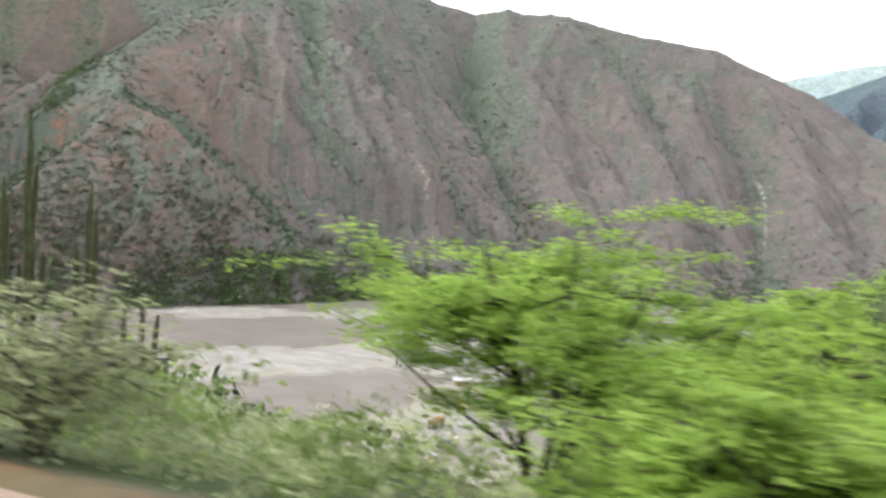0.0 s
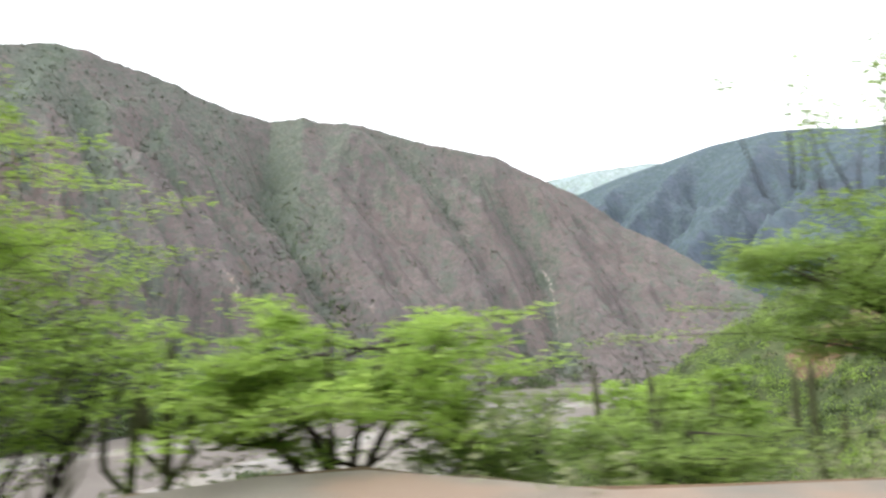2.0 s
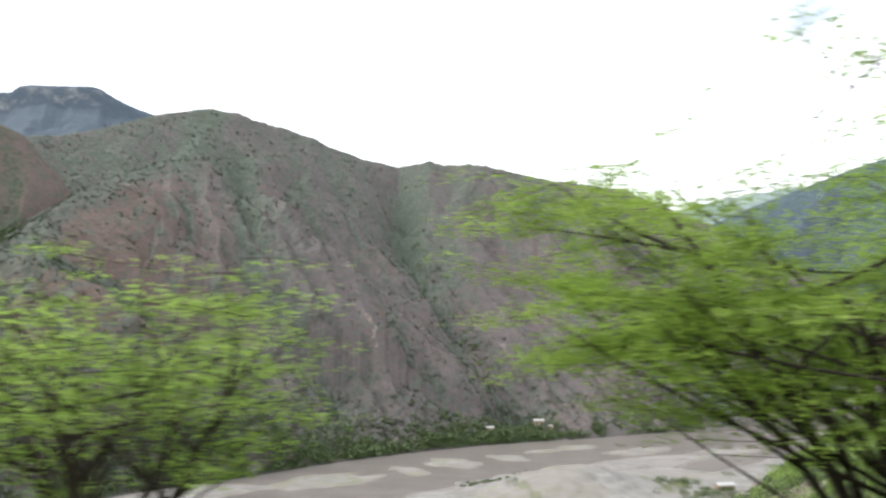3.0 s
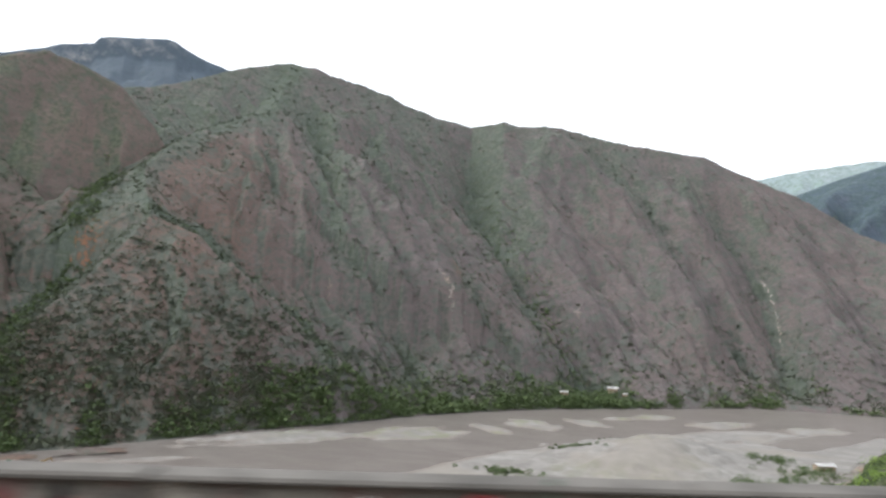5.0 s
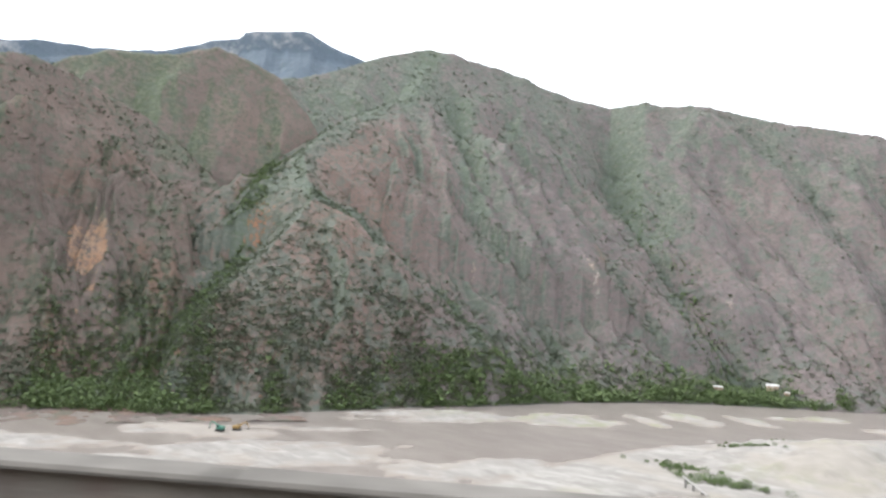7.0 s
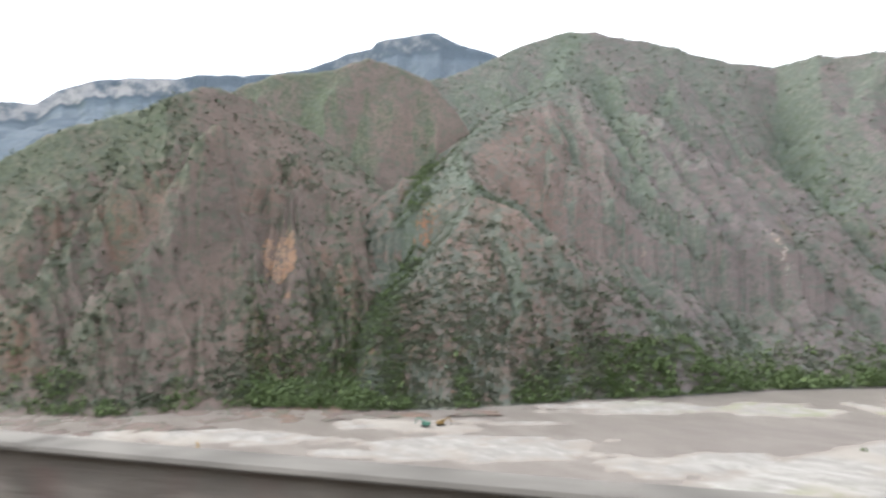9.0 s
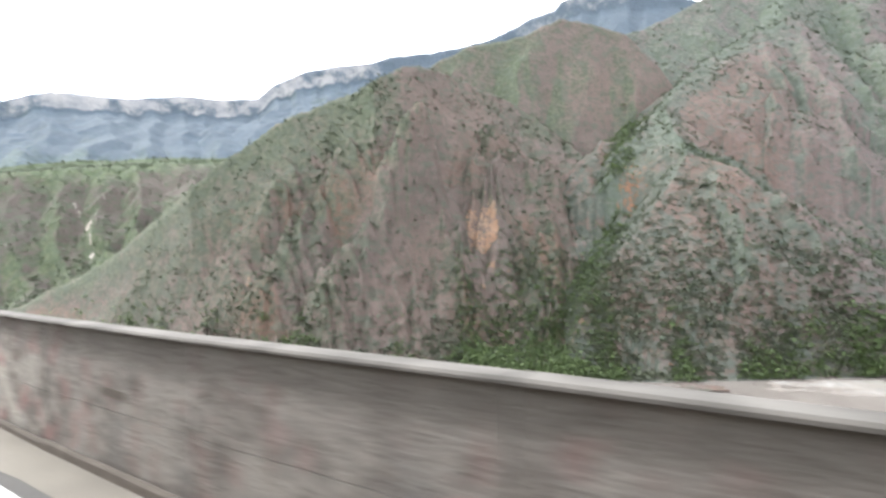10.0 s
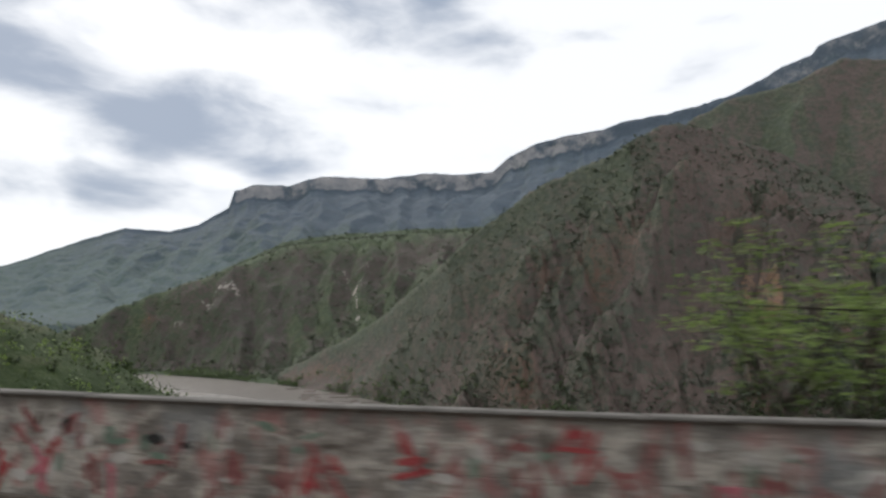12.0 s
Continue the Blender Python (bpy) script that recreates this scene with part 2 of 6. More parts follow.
# a slight blue haze is mixed into the mountain colours
M_MOUNTAIN = slope_material("dry_mountainside", (0.129, 0.108, 0.107), (0.112, 0.126, 0.102), (0.072, 0.084, 0.072), stone_a=(0.32, 0.245, 0.20), stone_b=(0.40, 0.37, 0.345))
M_DOME = slope_material("brown_hillside", (0.130, 0.102, 0.092), (0.104, 0.118, 0.080), (0.066, 0.076, 0.059), stone_a=(0.30, 0.18, 0.115), stone_b=(0.27, 0.205, 0.155))
M_PLATEAU = slope_material("shrubby_plateau", (0.080, 0.067, 0.061), (0.092, 0.122, 0.060), (0.046, 0.060, 0.038), stone_a=(0.36, 0.31, 0.27), stone_b=(0.46, 0.43, 0.40), spot=0.52, far=1.5)
# blue and pale of the next three: distance haze put into the base colours
M_FAR = slope_material("far_forest_haze_blue", (0.078, 0.102, 0.130), (0.080, 0.110, 0.104), (0.058, 0.080, 0.094), 1.0, (0.25, 0.25, 0.26), (0.34, 0.33, 0.325), 0.58, 3.0, 0.4)
M_RANGE = slope_material("green_slope_haze_tinted", (0.086, 0.104, 0.138), (0.076, 0.106, 0.116), (0.056, 0.076, 0.098), 1.2, (0.33, 0.325, 0.34), (0.41, 0.40, 0.41), 0.56, 2.0)
M_PALE = slope_material("far_grassland_haze_pale", (0.26, 0.31, 0.33), (0.235, 0.295, 0.285), (0.20, 0.25, 0.26), 1.3, spot=0.7, far=4.0)
M_LUSH = slope_material("lush_headland", (0.075, 0.070, 0.042), (0.058, 0.080, 0.030), (0.032, 0.048, 0.019), 1.3)
M_NEAR = slope_material("green_hillside", (0.125, 0.098, 0.072), (0.066, 0.086, 0.034), (0.048, 0.066, 0.026), 1.2)


def bed_material():
    k = Mat("river_sand", 0.95)
    big, mid, fine = k.noise(0.02, 5), k.noise(0.12, 5, 0.6, (1, 1, 1)), k.noise(1.2, 4)
    c = k.mix(k.span(mid, 0.35, 0.65), (0.258, 0.246, 0.230), (0.205, 0.194, 0.182))
    c = k.mix(k.span(fine, 0.45, 0.75, 0, 0.5), c, (0.21, 0.195, 0.175))
    # flood lines drawn out along the valley
    lines = k.noise(0.11, 5, 0.62, (0.35, 1.6, 1), (0, 0, -0.98))
    c = k.mix(k.span(lines, 0.54, 0.60, 0, 0.55), c, (0.165, 0.152, 0.142))
    c = k.mix(k.span(lines, 0.44, 0.38, 0, 0.5), c, (0.34, 0.328, 0.305))
    c = k.mix(k.span(big, 0.46, 0.60, 0, 0.75), c, (0.245, 0.222, 0.195))
    c = k.mix(k.span(k.noise(0.05, 4, 0.6, (1, 2.2, 1), (0, 0, 0.6)), 0.55, 0.62, 0, 0.5), c, (0.20, 0.182, 0.165))
    c = k.mix(k.math("MULTIPLY", k.attr("veg"), k.span(mid, 0.4, 0.6)), c, (0.17, 0.19, 0.08))
    c = k.mix(k.attr("wet"), c, (0.20, 0.175, 0.155))
    k.colour(c)
    k.bump(fine, 0.5, 0.4)
    return k.m


def water_material():
    k = Mat("silty_water", 0.28)
    c = k.mix(k.span(k.noise(0.05, 4, 0.6, (1, 2.5, 1)), 0.35, 0.7), (0.165, 0.145, 0.133), (0.215, 0.193, 0.177))
    k.colour(c)
    k.bump(k.noise(0.7, 4, 0.6, (1, 1.8, 1)), 0.35, 0.25)
    return k.m


M_BED, M_WATER = bed_material(), water_material()
M_LIME = leaf_material("lime_foliage", (0.31, 0.47, 0.085), (0.43, 0.59, 0.15), 0.57)
M_LEAF = leaf_material("olive_foliage", (0.25, 0.37, 0.09), (0.37, 0.50, 0.14), 0.55)
M_SCRUB = leaf_material("grey_green_scrub", (0.38, 0.43, 0.23), (0.49, 0.52, 0.30), 0.56)
# the next two greens are lifted and blued with haze over the slopes
M_BUSH = leaf_material("dark_shrub", (0.086, 0.108, 0.076), (0.122, 0.150, 0.096), 0.2)
M_THICKET = leaf_material("olive_thicket", (0.096, 0.110, 0.076), (0.138, 0.154, 0.098), 0.25)
M_GREEN = leaf_material("riverbank_green", (0.046, 0.070, 0.030), (0.105, 0.145, 0.052), 0.15)
M_FRESH = leaf_material("fresh_foliage", (0.27, 0.41, 0.068), (0.40, 0.55, 0.115), 0.57)
M_BANK = leaf_material("bank_trees_green", (0.088, 0.130, 0.054), (0.165, 0.220, 0.086), 0.25)
M_OLIVE = leaf_material("dull_olive_foliage", (0.18, 0.26, 0.075), (0.27, 0.36, 0.11), 0.45)
M_BARK = plain("dark_bark", (0.062, 0.052, 0.042), 0.9, 0.5, 5)
M_CACTUS = plain("cactus_skin", (0.085, 0.095, 0.045), 0.8, 0.45, 6)

# ---- the road line ----
ROAD = [(120, 15), (60, 7.5), (25, 3.1), (0, 0), (-12.9, -1.7), (-25.7, -3.8), (-38.3, -6.4), (-50, -9.6), (-60, -12.8), (-68.5, -15.8), (-80.2, -21.3), (-92, -27.6),
        (-103.8, -34.2), (-115.3, -40.3), (-126.5, -46.8), (-131.6, -50.6), (-136, -55.2), (-139.7, -60.5), (-143, -66), (-147, -75), (-150, -88), (-151.5, -105), (-152, -150)]
WALL = [(-55.0, -8.1), (-60.5, -10.2), (-65, -11.9), (-68.2, -13.2), (-71.0, -14.3), (-74.0, -15.7), (-76.8, -17.2), (-81.1, -19.65), (-92.9, -25.8), (-104.7, -32.6), (-111.5, -36.3),
        (-117.1, -39.2), (-121.8, -41.8), (-126.7, -43.8), (-131.1, -45.3), (-134.9, -47.0), (-137.7, -48.9), (-140.3, -51.0), (-141.8, -53.4), (-142.6, -56.3), (-143.6, -59.5),
        (-145.2, -63.2), (-147.5, -68.2), (-151, -77), (-154.2, -90), (-156, -106), (-157, -140)]
WALL_H, CAP_W = 0.81, 0.16


def resample(line, step, rounds=3):
    p = np.array(line, float)
    for _ in range(rounds):
        q = np.empty((2 * len(p), 2))
        q[0::2], q[1::2] = p, p
        q = np.concatenate([p[:1], np.stack([0.75 * p[:-1] + 0.25 * p[1:], 0.25 * p[:-1] + 0.75 * p[1:]], 1).reshape(-1, 2), p[-1:]])
        p = q
    s = np.concatenate([[0], np.cumsum(np.hypot(*np.diff(p, axis=0).T))])
    u = np.arange(0, s[-1], step)
    return np.stack([np.interp(u, s, p[:, 0]), np.interp(u, s, p[:, 1])], 1)


def offset_line(line, d):
    v = np.gradient(line, axis=0)
    n = np.stack([v[:, 1], -v[:, 0]], 1)
    return line + np.asarray(d).reshape(-1, 1) * n / np.linalg.norm(n, axis=1)[:, None]


road_line = resample(ROAD, 1.0)
wall_line = resample(WALL, 0.5)


def edge_offset():
    """How far the level ground reaches on the river side of the road line."""
    d, _ = seg_dist(road_line[:, 0], road_line[:, 1], wall_line[::4])
    x = road_line[:, 0]
    verge = 2.4 + 0.4 * (vnoise(x * 0.12, x * 0 + 3, 4) - 0.5) + 2.6 * smooth(-2, -22, x) + 0.3 * smooth(-5, -11, x) + 1.2 * smooth(-23.5, -26, x) * (1 - smooth(-26, -30, x)) - 1.0 * smooth(-27, -31, x) - 0.5 * smooth(-32, -44, x)
    w = smooth(-48, -55, x)
    return verge * (1 - w) + (d + 0.5) * w


EDGE = edge_offset()


def near_height(s, n, edge, x, y):
    """Height of the near hillside at n metres to the river side of the road line."""
    rough = 2.2 * (fbm(x * 0.11, y * 0.11, 7) - 0.5) + 0.7 * (fbm(x * 0.5, y * 0.5, 9) - 0.5)
    down = np.maximum(n - edge, 0)
    z = -0.45 * down - 0.22 * np.maximum(down - 9, 0)
    z = z + rough * smooth(0.3, 9, down) * (1 + 0.03 * down)
    up = np.maximum(-5.2 - n, 0)
    z = z + 0.95 * up * smooth(0, 3, up) + 1.4 * rough * smooth(1, 6, up)
    return z


def build_near():
    cols = np.concatenate([np.linspace(-60, -12, 20), np.linspace(-11, -5.2, 12), [-4.6, 1.3], np.linspace(1.6, 14, 46), np.geomspace(14.4, 150, 60)])
    line = road_line
    v = np.gradient(line, axis=0)
    nrm = np.stack([v[:, 1], -v[:, 0]], 1)
    nrm /= np.linalg.norm(nrm, axis=1)[:, None]
    x = line[:, None, 0] + nrm[:, None, 0] * cols[None]
    y = line[:, None, 1] + nrm[:, None, 1] * cols[None]
    n = np.broadcast_to(cols[None], x.shape)
    z = near_height(None, n, EDGE[:, None], x, y)
    z = np.maximum(z, RIVER_Z - 3)
    down = n - EDGE[:, None]
    # level of the roadway lies a little under the carriageway slab
    z = np.where((n > -4.7) & (down < -0.1), -0.06, z)
    veg = np.clip(smooth(-0.3, 1.5, down) * (0.55 + 0.5 * fbm(x * 0.05, y * 0.05, 21)), 0, 1)
    rock = 0.75 * smooth(-0.4, 0.3, -np.abs(down)) + 0 * x
    red = 0.6 * fbm(x * 0.2, y * 0.2, 5) * (down < 0.4)
    verts = np.stack([x, y, z], -1).reshape(-1, 3)
    me = raw_mesh("hillside_ground", verts, grid_faces(*x.shape), M_NEAR, attrs={"veg": veg, "rock": rock * 0.3, "red": red})
    tagged(new("hillside_ground", me), "scrubby hillside falling from the road to the river", "hillside", kind="structure")


def near_z(x, y):
    """Ground height near the road at given places."""
    x, y = np.asarray(x, float), np.asarray(y, float)
    d2 = (x[..., None] - road_line[:, 0]) ** 2 + (y[..., None] - road_line[:, 1]) ** 2
    k = np.argmin(d2, -1)
    v = np.gradient(road_line, axis=0)[k]
    n = ((x - road_line[k, 0]) * v[..., 1] - (y - road_line[k, 1]) * v[..., 0]) / np.hypot(v[..., 0], v[..., 1])
    return np.maximum(near_height(None, n, EDGE[k], x, y), RIVER_Z), n - EDGE[k]


build_near()

# ---- the far bank and the mountains, by bearing from the valley's middle (degrees, metres, height) ----
BANK = [(-60, 800), (-40, 770), (-31, 760), (-22, 735), (-14.5, 706), (-7.2, 683), (-1.1, 622), (2.9, 600), (14.1, 529), (26.5, 446), (36.6, 408), (46.1, 381),
        (54.8, 378), (62.5, 402), (66, 411), (74.1, 408), (80.8, 456), (86, 540), (91, 680), (95, 780), (98.2, 850), (106.4, 1039), (116, 1150), (130, 1250)]
MAIN = [(62, 690, 150), (52, 750, 215), (47.2, 787, 262), (44.8, 807, 279), (41.9, 827, 300), (39.3, 848, 325), (36.9, 868, 346), (33.8, 888, 367), (31.2, 891, 364), (28.5, 899, 353),
        (24.7, 911, 340), (23.1, 919, 329), (20.4, 934, 319), (16.6, 958, 308), (13.6, 930, 309), (12.4, 933, 303), (8.3, 946, 303), (3.6, 961, 281), (-0.6, 977, 268), (-3.7, 987, 257),
        (-6.7, 1015, 232), (-10.5, 1036, 202), (-14.4, 1046, 146), (-18.5, 1019, 102), (-21.8, 981, 60), (-25, 933, 27), (-31, 900, -80)]
SPUR = [(-566, 721, 355), (-557, 685, 321), (-531, 630, 268), (-533, 525, 208), (-521, 456, 168), (-503, 408, 134), (-469, 378, 105), (-443, 362, 83), (-435, 333, 56), (-429, 293, 24), (-424, 256, -4), (-416, 227, -28), (-409, 210, -51), (-404, 202, -69)]
DOME = [(44, 520, -40), (47, 560, 20), (50, 590, 75), (53, 625, 114), (57, 636, 151), (62, 605, 169), (65.5, 570, 169), (67.6, 555, 167), (70.2, 548, 145), (73.4, 576, 139), (77.9, 583, 120), (80.2, 590, 99), (82.5, 594, 83), (84.7, 599, 62), (86.2, 638, 51), (88.6, 695, 20), (90.6, 755, -2), (93.1, 801, -22), (95.6, 853, -44), (98.2, 874, -67), (101, 880, -95)]
KNOB = [(42, 700, 150), (44.5, 698, 200), (47.1, 697, 232), (50.1, 697, 249), (52.8, 693, 254), (55.8, 691, 239), (57.4, 690, 233), (60.8, 690, 227), (63.6, 688, 210), (68, 670, 165), (75, 660, 110), (80, 670, 40), (84, 680, -60), (88, 690, -120), (110, 690, -200)]


def profile(s):
    s = np.clip(s, -0.12, 2)
    up = np.maximum(s, 0)
    return np.where(s < 0, 1.2 * s, np.where(s < 1, 0.35 * up + 0.65 * up ** 1.75, 1 - 0.9 * (up - 1)))


def layer(az, r, ridge, foot=None):
    rb = curve(BANK, az, 1) if foot is None else foot(az)
    rr, zr = curve(ridge, az, 1), curve(ridge, az, 2)
    return RIVER_Z + (zr - RIVER_Z) * profile((r - rb) / np.maximum(rr - rb, 20)), (r - rb) / np.maximum(rr - rb, 20)


def ribs(u, seed):
    """Sharp ribs with uneven flanks, one for each whole number of u: 0 in a gully, up to 1 on a crest."""
    k = np.floor(u)
    f = u - k
    c = 0.34 + 0.32 * hash2(k, 0 * k, seed)
    return np.where(f < c, f / c, (1 - f) / (1 - c)) ** 1.1 * (0.45 + 0.55 * hash2(k, 0 * k + 2, seed))


def gully(az, r, k, slant, seed):
    """Ribs and gullies that run slantwise down the slope."""
    w = az + slant * (r - 600) + 5.0 * (fbm(az * 0.13, r * 0.007, seed + 3) - 0.5) + 1.6 * (fbm(az * 0.5, r * 0.025, seed + 4) - 0.5)
    return 0.15 + ribs(w * k, seed)


def fan(x, y, cx, cy, k, seed):
    """Ribs that spread from a summit."""
    dx, dy = x - cx, y - cy
    a = np.degrees(np.arctan2(dy, dx)) + 18 * (fbm(x * 0.010, y * 0.010, seed + 5) - 0.5) + 6 * (fbm(x * 0.04, y * 0.04, seed + 6) - 0.5)
    return 0.15 + ribs(a * k, seed) * np.clip(np.hypot(dx, dy) / 190, 0, 1)


def erosion(x, y, seed):
    """Branching furrows, about -0.5 to 0.5."""
    wx, wy = x + 30 * (fbm(x * 0.012, y * 0.012, seed + 1) - 0.5), y + 30 * (fbm(x * 0.012, y * 0.012, seed + 2) - 0.5)
    return ridged(wx * 0.011, wy * 0.011, seed, 4, 0.55) - 0.6


# ridges (height over the slope above 0) and gullies (below 0) of the mountain: height, half width, way down the slope
CREASES = [(-15, 40, [(-509, 679), (-436, 604), (-399, 550), (-368, 533), (-333, 532), (-295, 531), (-275, 500)]),
           (17, 42, [(-414, 722), (-371, 727), (-307, 719), (-256, 685), (-215, 669), (-176, 634)]),
           (13, 36, [(-475, 695), (-390, 597), (-334, 600), (-297, 596), (-267, 565), (-235, 552), (-217, 551)]),
           (-13, 32, [(-439, 724), (-387, 691), (-331, 672), (-261, 606), (-228, 591), (-198, 578)]),
           (-32, 58, [(-351, 854), (-311, 795), (-265, 737), (-243, 713), (-215, 675), (-188, 656), (-158, 639), (-125, 590), (-112, 556)]),
           (26, 55, [(-218, 888), (-171, 864), (-117, 850), (-80, 813), (-48, 768), (-31, 728)]),
           (13, 38, [(-226, 873), (-235, 811), (-198, 763), (-171, 729), (-150, 693)])]
CREASES += [(-17, 40, [(-173, 909), (-108, 871), (-71, 837), (-39, 789), (-11, 761), (13, 720)]),
            (-17, 42, [(-74, 942), (-9, 918), (29, 882), (42, 838), (49, 765), (54, 697)]),
            (18, 50, [(-36, 958), (43, 958), (88, 901), (101, 817), (100, 741)]),
            (13, 36, [(-112, 926), (-51, 881), (-12, 842), (9, 798), (23, 723)]),
            (-7, 26, [(-515, 605), (-465, 539), (-410, 493), (-372, 490), (-327, 465), (-290, 433)]),
            (-8, 22, [(-447, 374), (-440, 405), (-429, 442), (-405, 455), (-380, 462), (-335, 425), (-300, 400)])]


def creased(x, y, lines, wob):
    """Height of the ridges and gullies at a place, and how deep in a gully (0 to 1) it lies."""
    z, wet = 0.0 * x, 0.0 * x
    for amp, half, line in lines:
        d, _ = seg_dist(x, y, line)
        t = np.clip(1 - np.abs(d + 0.28 * half * wob) / half, 0, 1)
        # crests are rounded, furrows sharp
        z = z + amp * (t * t * (3 - 2 * t) if amp > 0 else t * (0.55 + 0.45 * t))
        if amp < 0:
            wet = np.maximum(wet, t * t * min(1.0, -amp / 16))
    return z, wet


def main_height(az, r):
    x, y = polar(az, r)
    z, s = layer(az, r, MAIN)
    mask = smooth(0.02, 0.25, s) * (1 - smooth(0.84, 1.0, s))
    wob = 2 * fbm(x * 0.022, y * 0.022, 91) - 1
    cz, wet = creased(x, y, CREASES, wob)
    fine = gully(az, r, 0.34, -0.085, 8)
    z = z + mask * (1.35 * cz + 9 * (fine - 0.6) + 4.5 * (gully(az, r, 0.9, -0.095, 18) - 0.6) + 26 * erosion(x, y, 23))
    d, v = seg_dist(x, y, SPUR)
    rad = smooth(0, 70, d)
    spur = v[..., 0] - 0.66 * d - 0.0004 * d * d + 10 * (fbm(x * 0.014, y * 0.014, 77) - 0.5) + rad * (13 * erosion(x, y, 29) + 16 * (fan(x, y, -560, 690, 0.12, 6) - 0.6) + 0.9 * cz)
    over = np.maximum(r - curve(BANK, az, 1), -20)
    spur = np.minimum(spur, RIVER_Z - 4 + (0.80 + 0.9 * fbm(x * 0.03, y * 0.03, 78)) * over + 0.005 * over * np.abs(over) + 14 * smooth(8, 50, over) * erosion(x * 1.6, y * 1.6, 79))
    z = np.maximum(z, spur)
    z = z + 6 * (fbm(x * 0.02, y * 0.02, 12) - 0.5) * smooth(0, 0.2, s) + 3.4 * (fbm(x * 0.07, y * 0.07, 13, 3) - 0.5)
    # scarps of bare rock on the lower slope
    crag = smooth(0.56, 0.72, fbm(x * 0.02, y * 0.02, 44)) * smooth(0.03, 0.08, s) * (1 - smooth(0.25, 0.45, s))
    z = z + crag * 7 * (fbm(x * 0.06, y * 0.06, 45) - 0.3)
    patches = 0.55 * (fbm(x * 0.012, y * 0.012, 95) - 0.5)
    veg = 0.24 + 0.34 * smooth(0.45, 0.95, s) + 0.55 * wet * (1 - smooth(0.75, 1.0, s)) + patches + 0.24 * smooth(22, 40, az) * (1 - smooth(0.4, 0.7, s)) + 0.06 + 0.42 * np.exp(-(d / 19) ** 2) * smooth(70, 130, z) - 0.1 * smooth(6, -4, az)
    veg = veg + 0.12 * (1 - smooth(0.01, 0.09, s))
    # green thread of trees down the ravine beside the spur, and the bushy furrow on the spur's flank
    ribbon_d, _ = seg_dist(x, y, [(-600, 470), (-554, 420), (-519, 371), (-487, 330), (-462, 285), (-446, 245), (-432, 212)])
    ribbon_d = ribbon_d + 10 * (fbm(x * 0.05, y * 0.05, 92) - 0.5)
    veg = veg + 0.3 * np.exp(-(np.maximum(ribbon_d, 0) / 12) ** 2) * smooth(-45, -15, z)
    furrow, _ = seg_dist(x, y, [(-447, 374), (-440, 405), (-429, 442), (-405, 455), (-380, 462), (-335, 425), (-300, 400)])
    veg = veg + 0.55 * np.exp(-((furrow + 8 * wob) / 9) ** 2)
    rock = 0.07 + 0.20 * crag
    for cx, cy, rad, w in ((-365, 505, 5, 0.34), (-263, 743, 5, 0.40), (-246, 722, 5, 0.40), (-159, 686, 6, 0.50), (5, 692, 6, 0.45)):
        rock = rock + w * np.exp(-(((x - cx) / rad) ** 2 + ((y - cy) / (rad * 1.4)) ** 2))
    rough = smooth(0.48, 0.64, fbm(x * 0.07, y * 0.05, 97))
    rock = rock + (0.06 + 0.36 * rough) * np.exp(-(((x + 402) / 30) ** 2 + ((y - 226) / 26) ** 2) ** 2) * smooth(-58, -46, z) * (1 - smooth(-8, 10, z))
    for line, w, rad in (([(44, 874), (55, 840), (55, 786)], 0.5, 2.6), ([(-411, 458), (-399, 464), (-394, 470)], 0.42, 2.6), ([(-283, 578), (-272, 564), (-262, 564)], 0.46, 2.8), ([(95, 760), (110, 800)], 0.35, 4)):
        dd, _ = seg_dist(x, y, line)
        rock = rock + w * np.exp(-((dd + 3 * wob) / rad) ** 2)
    red = 0.06 + 0.26 * smooth(22, 42, az) * (1 - smooth(0.55, 0.9, s)) + 0.26 * np.exp(-(((x + 477) / 12) ** 2 + ((y - 338) / 12) ** 2)) + 0.45 * np.exp(-(((x + 273) / 6) ** 2 + ((y - 609) / 6) ** 2)) + 0.10 * smooth(0.55, 0.75, fbm(x * 0.02, y * 0.02, 61)) * (1 - smooth(0.3, 0.6, s)) * smooth(10, 30, az)
    red = red + 0.24 * rough * np.exp(-(((x + 402) / 30) ** 2 + ((y - 226) / 26) ** 2) ** 2)
    z = z - 40 * smooth(54.0, 57.0, az) * (1 - smooth(440, 500, r))
    bluff = np.exp(-(((x + 404) / 20) ** 2 + ((y - 220) / 22) ** 2))
    z = z + bluff * 9 * (ridged(x * 0.06, y * 0.06, 46, 3) - 0.5)
    return z, veg, rock, red, s


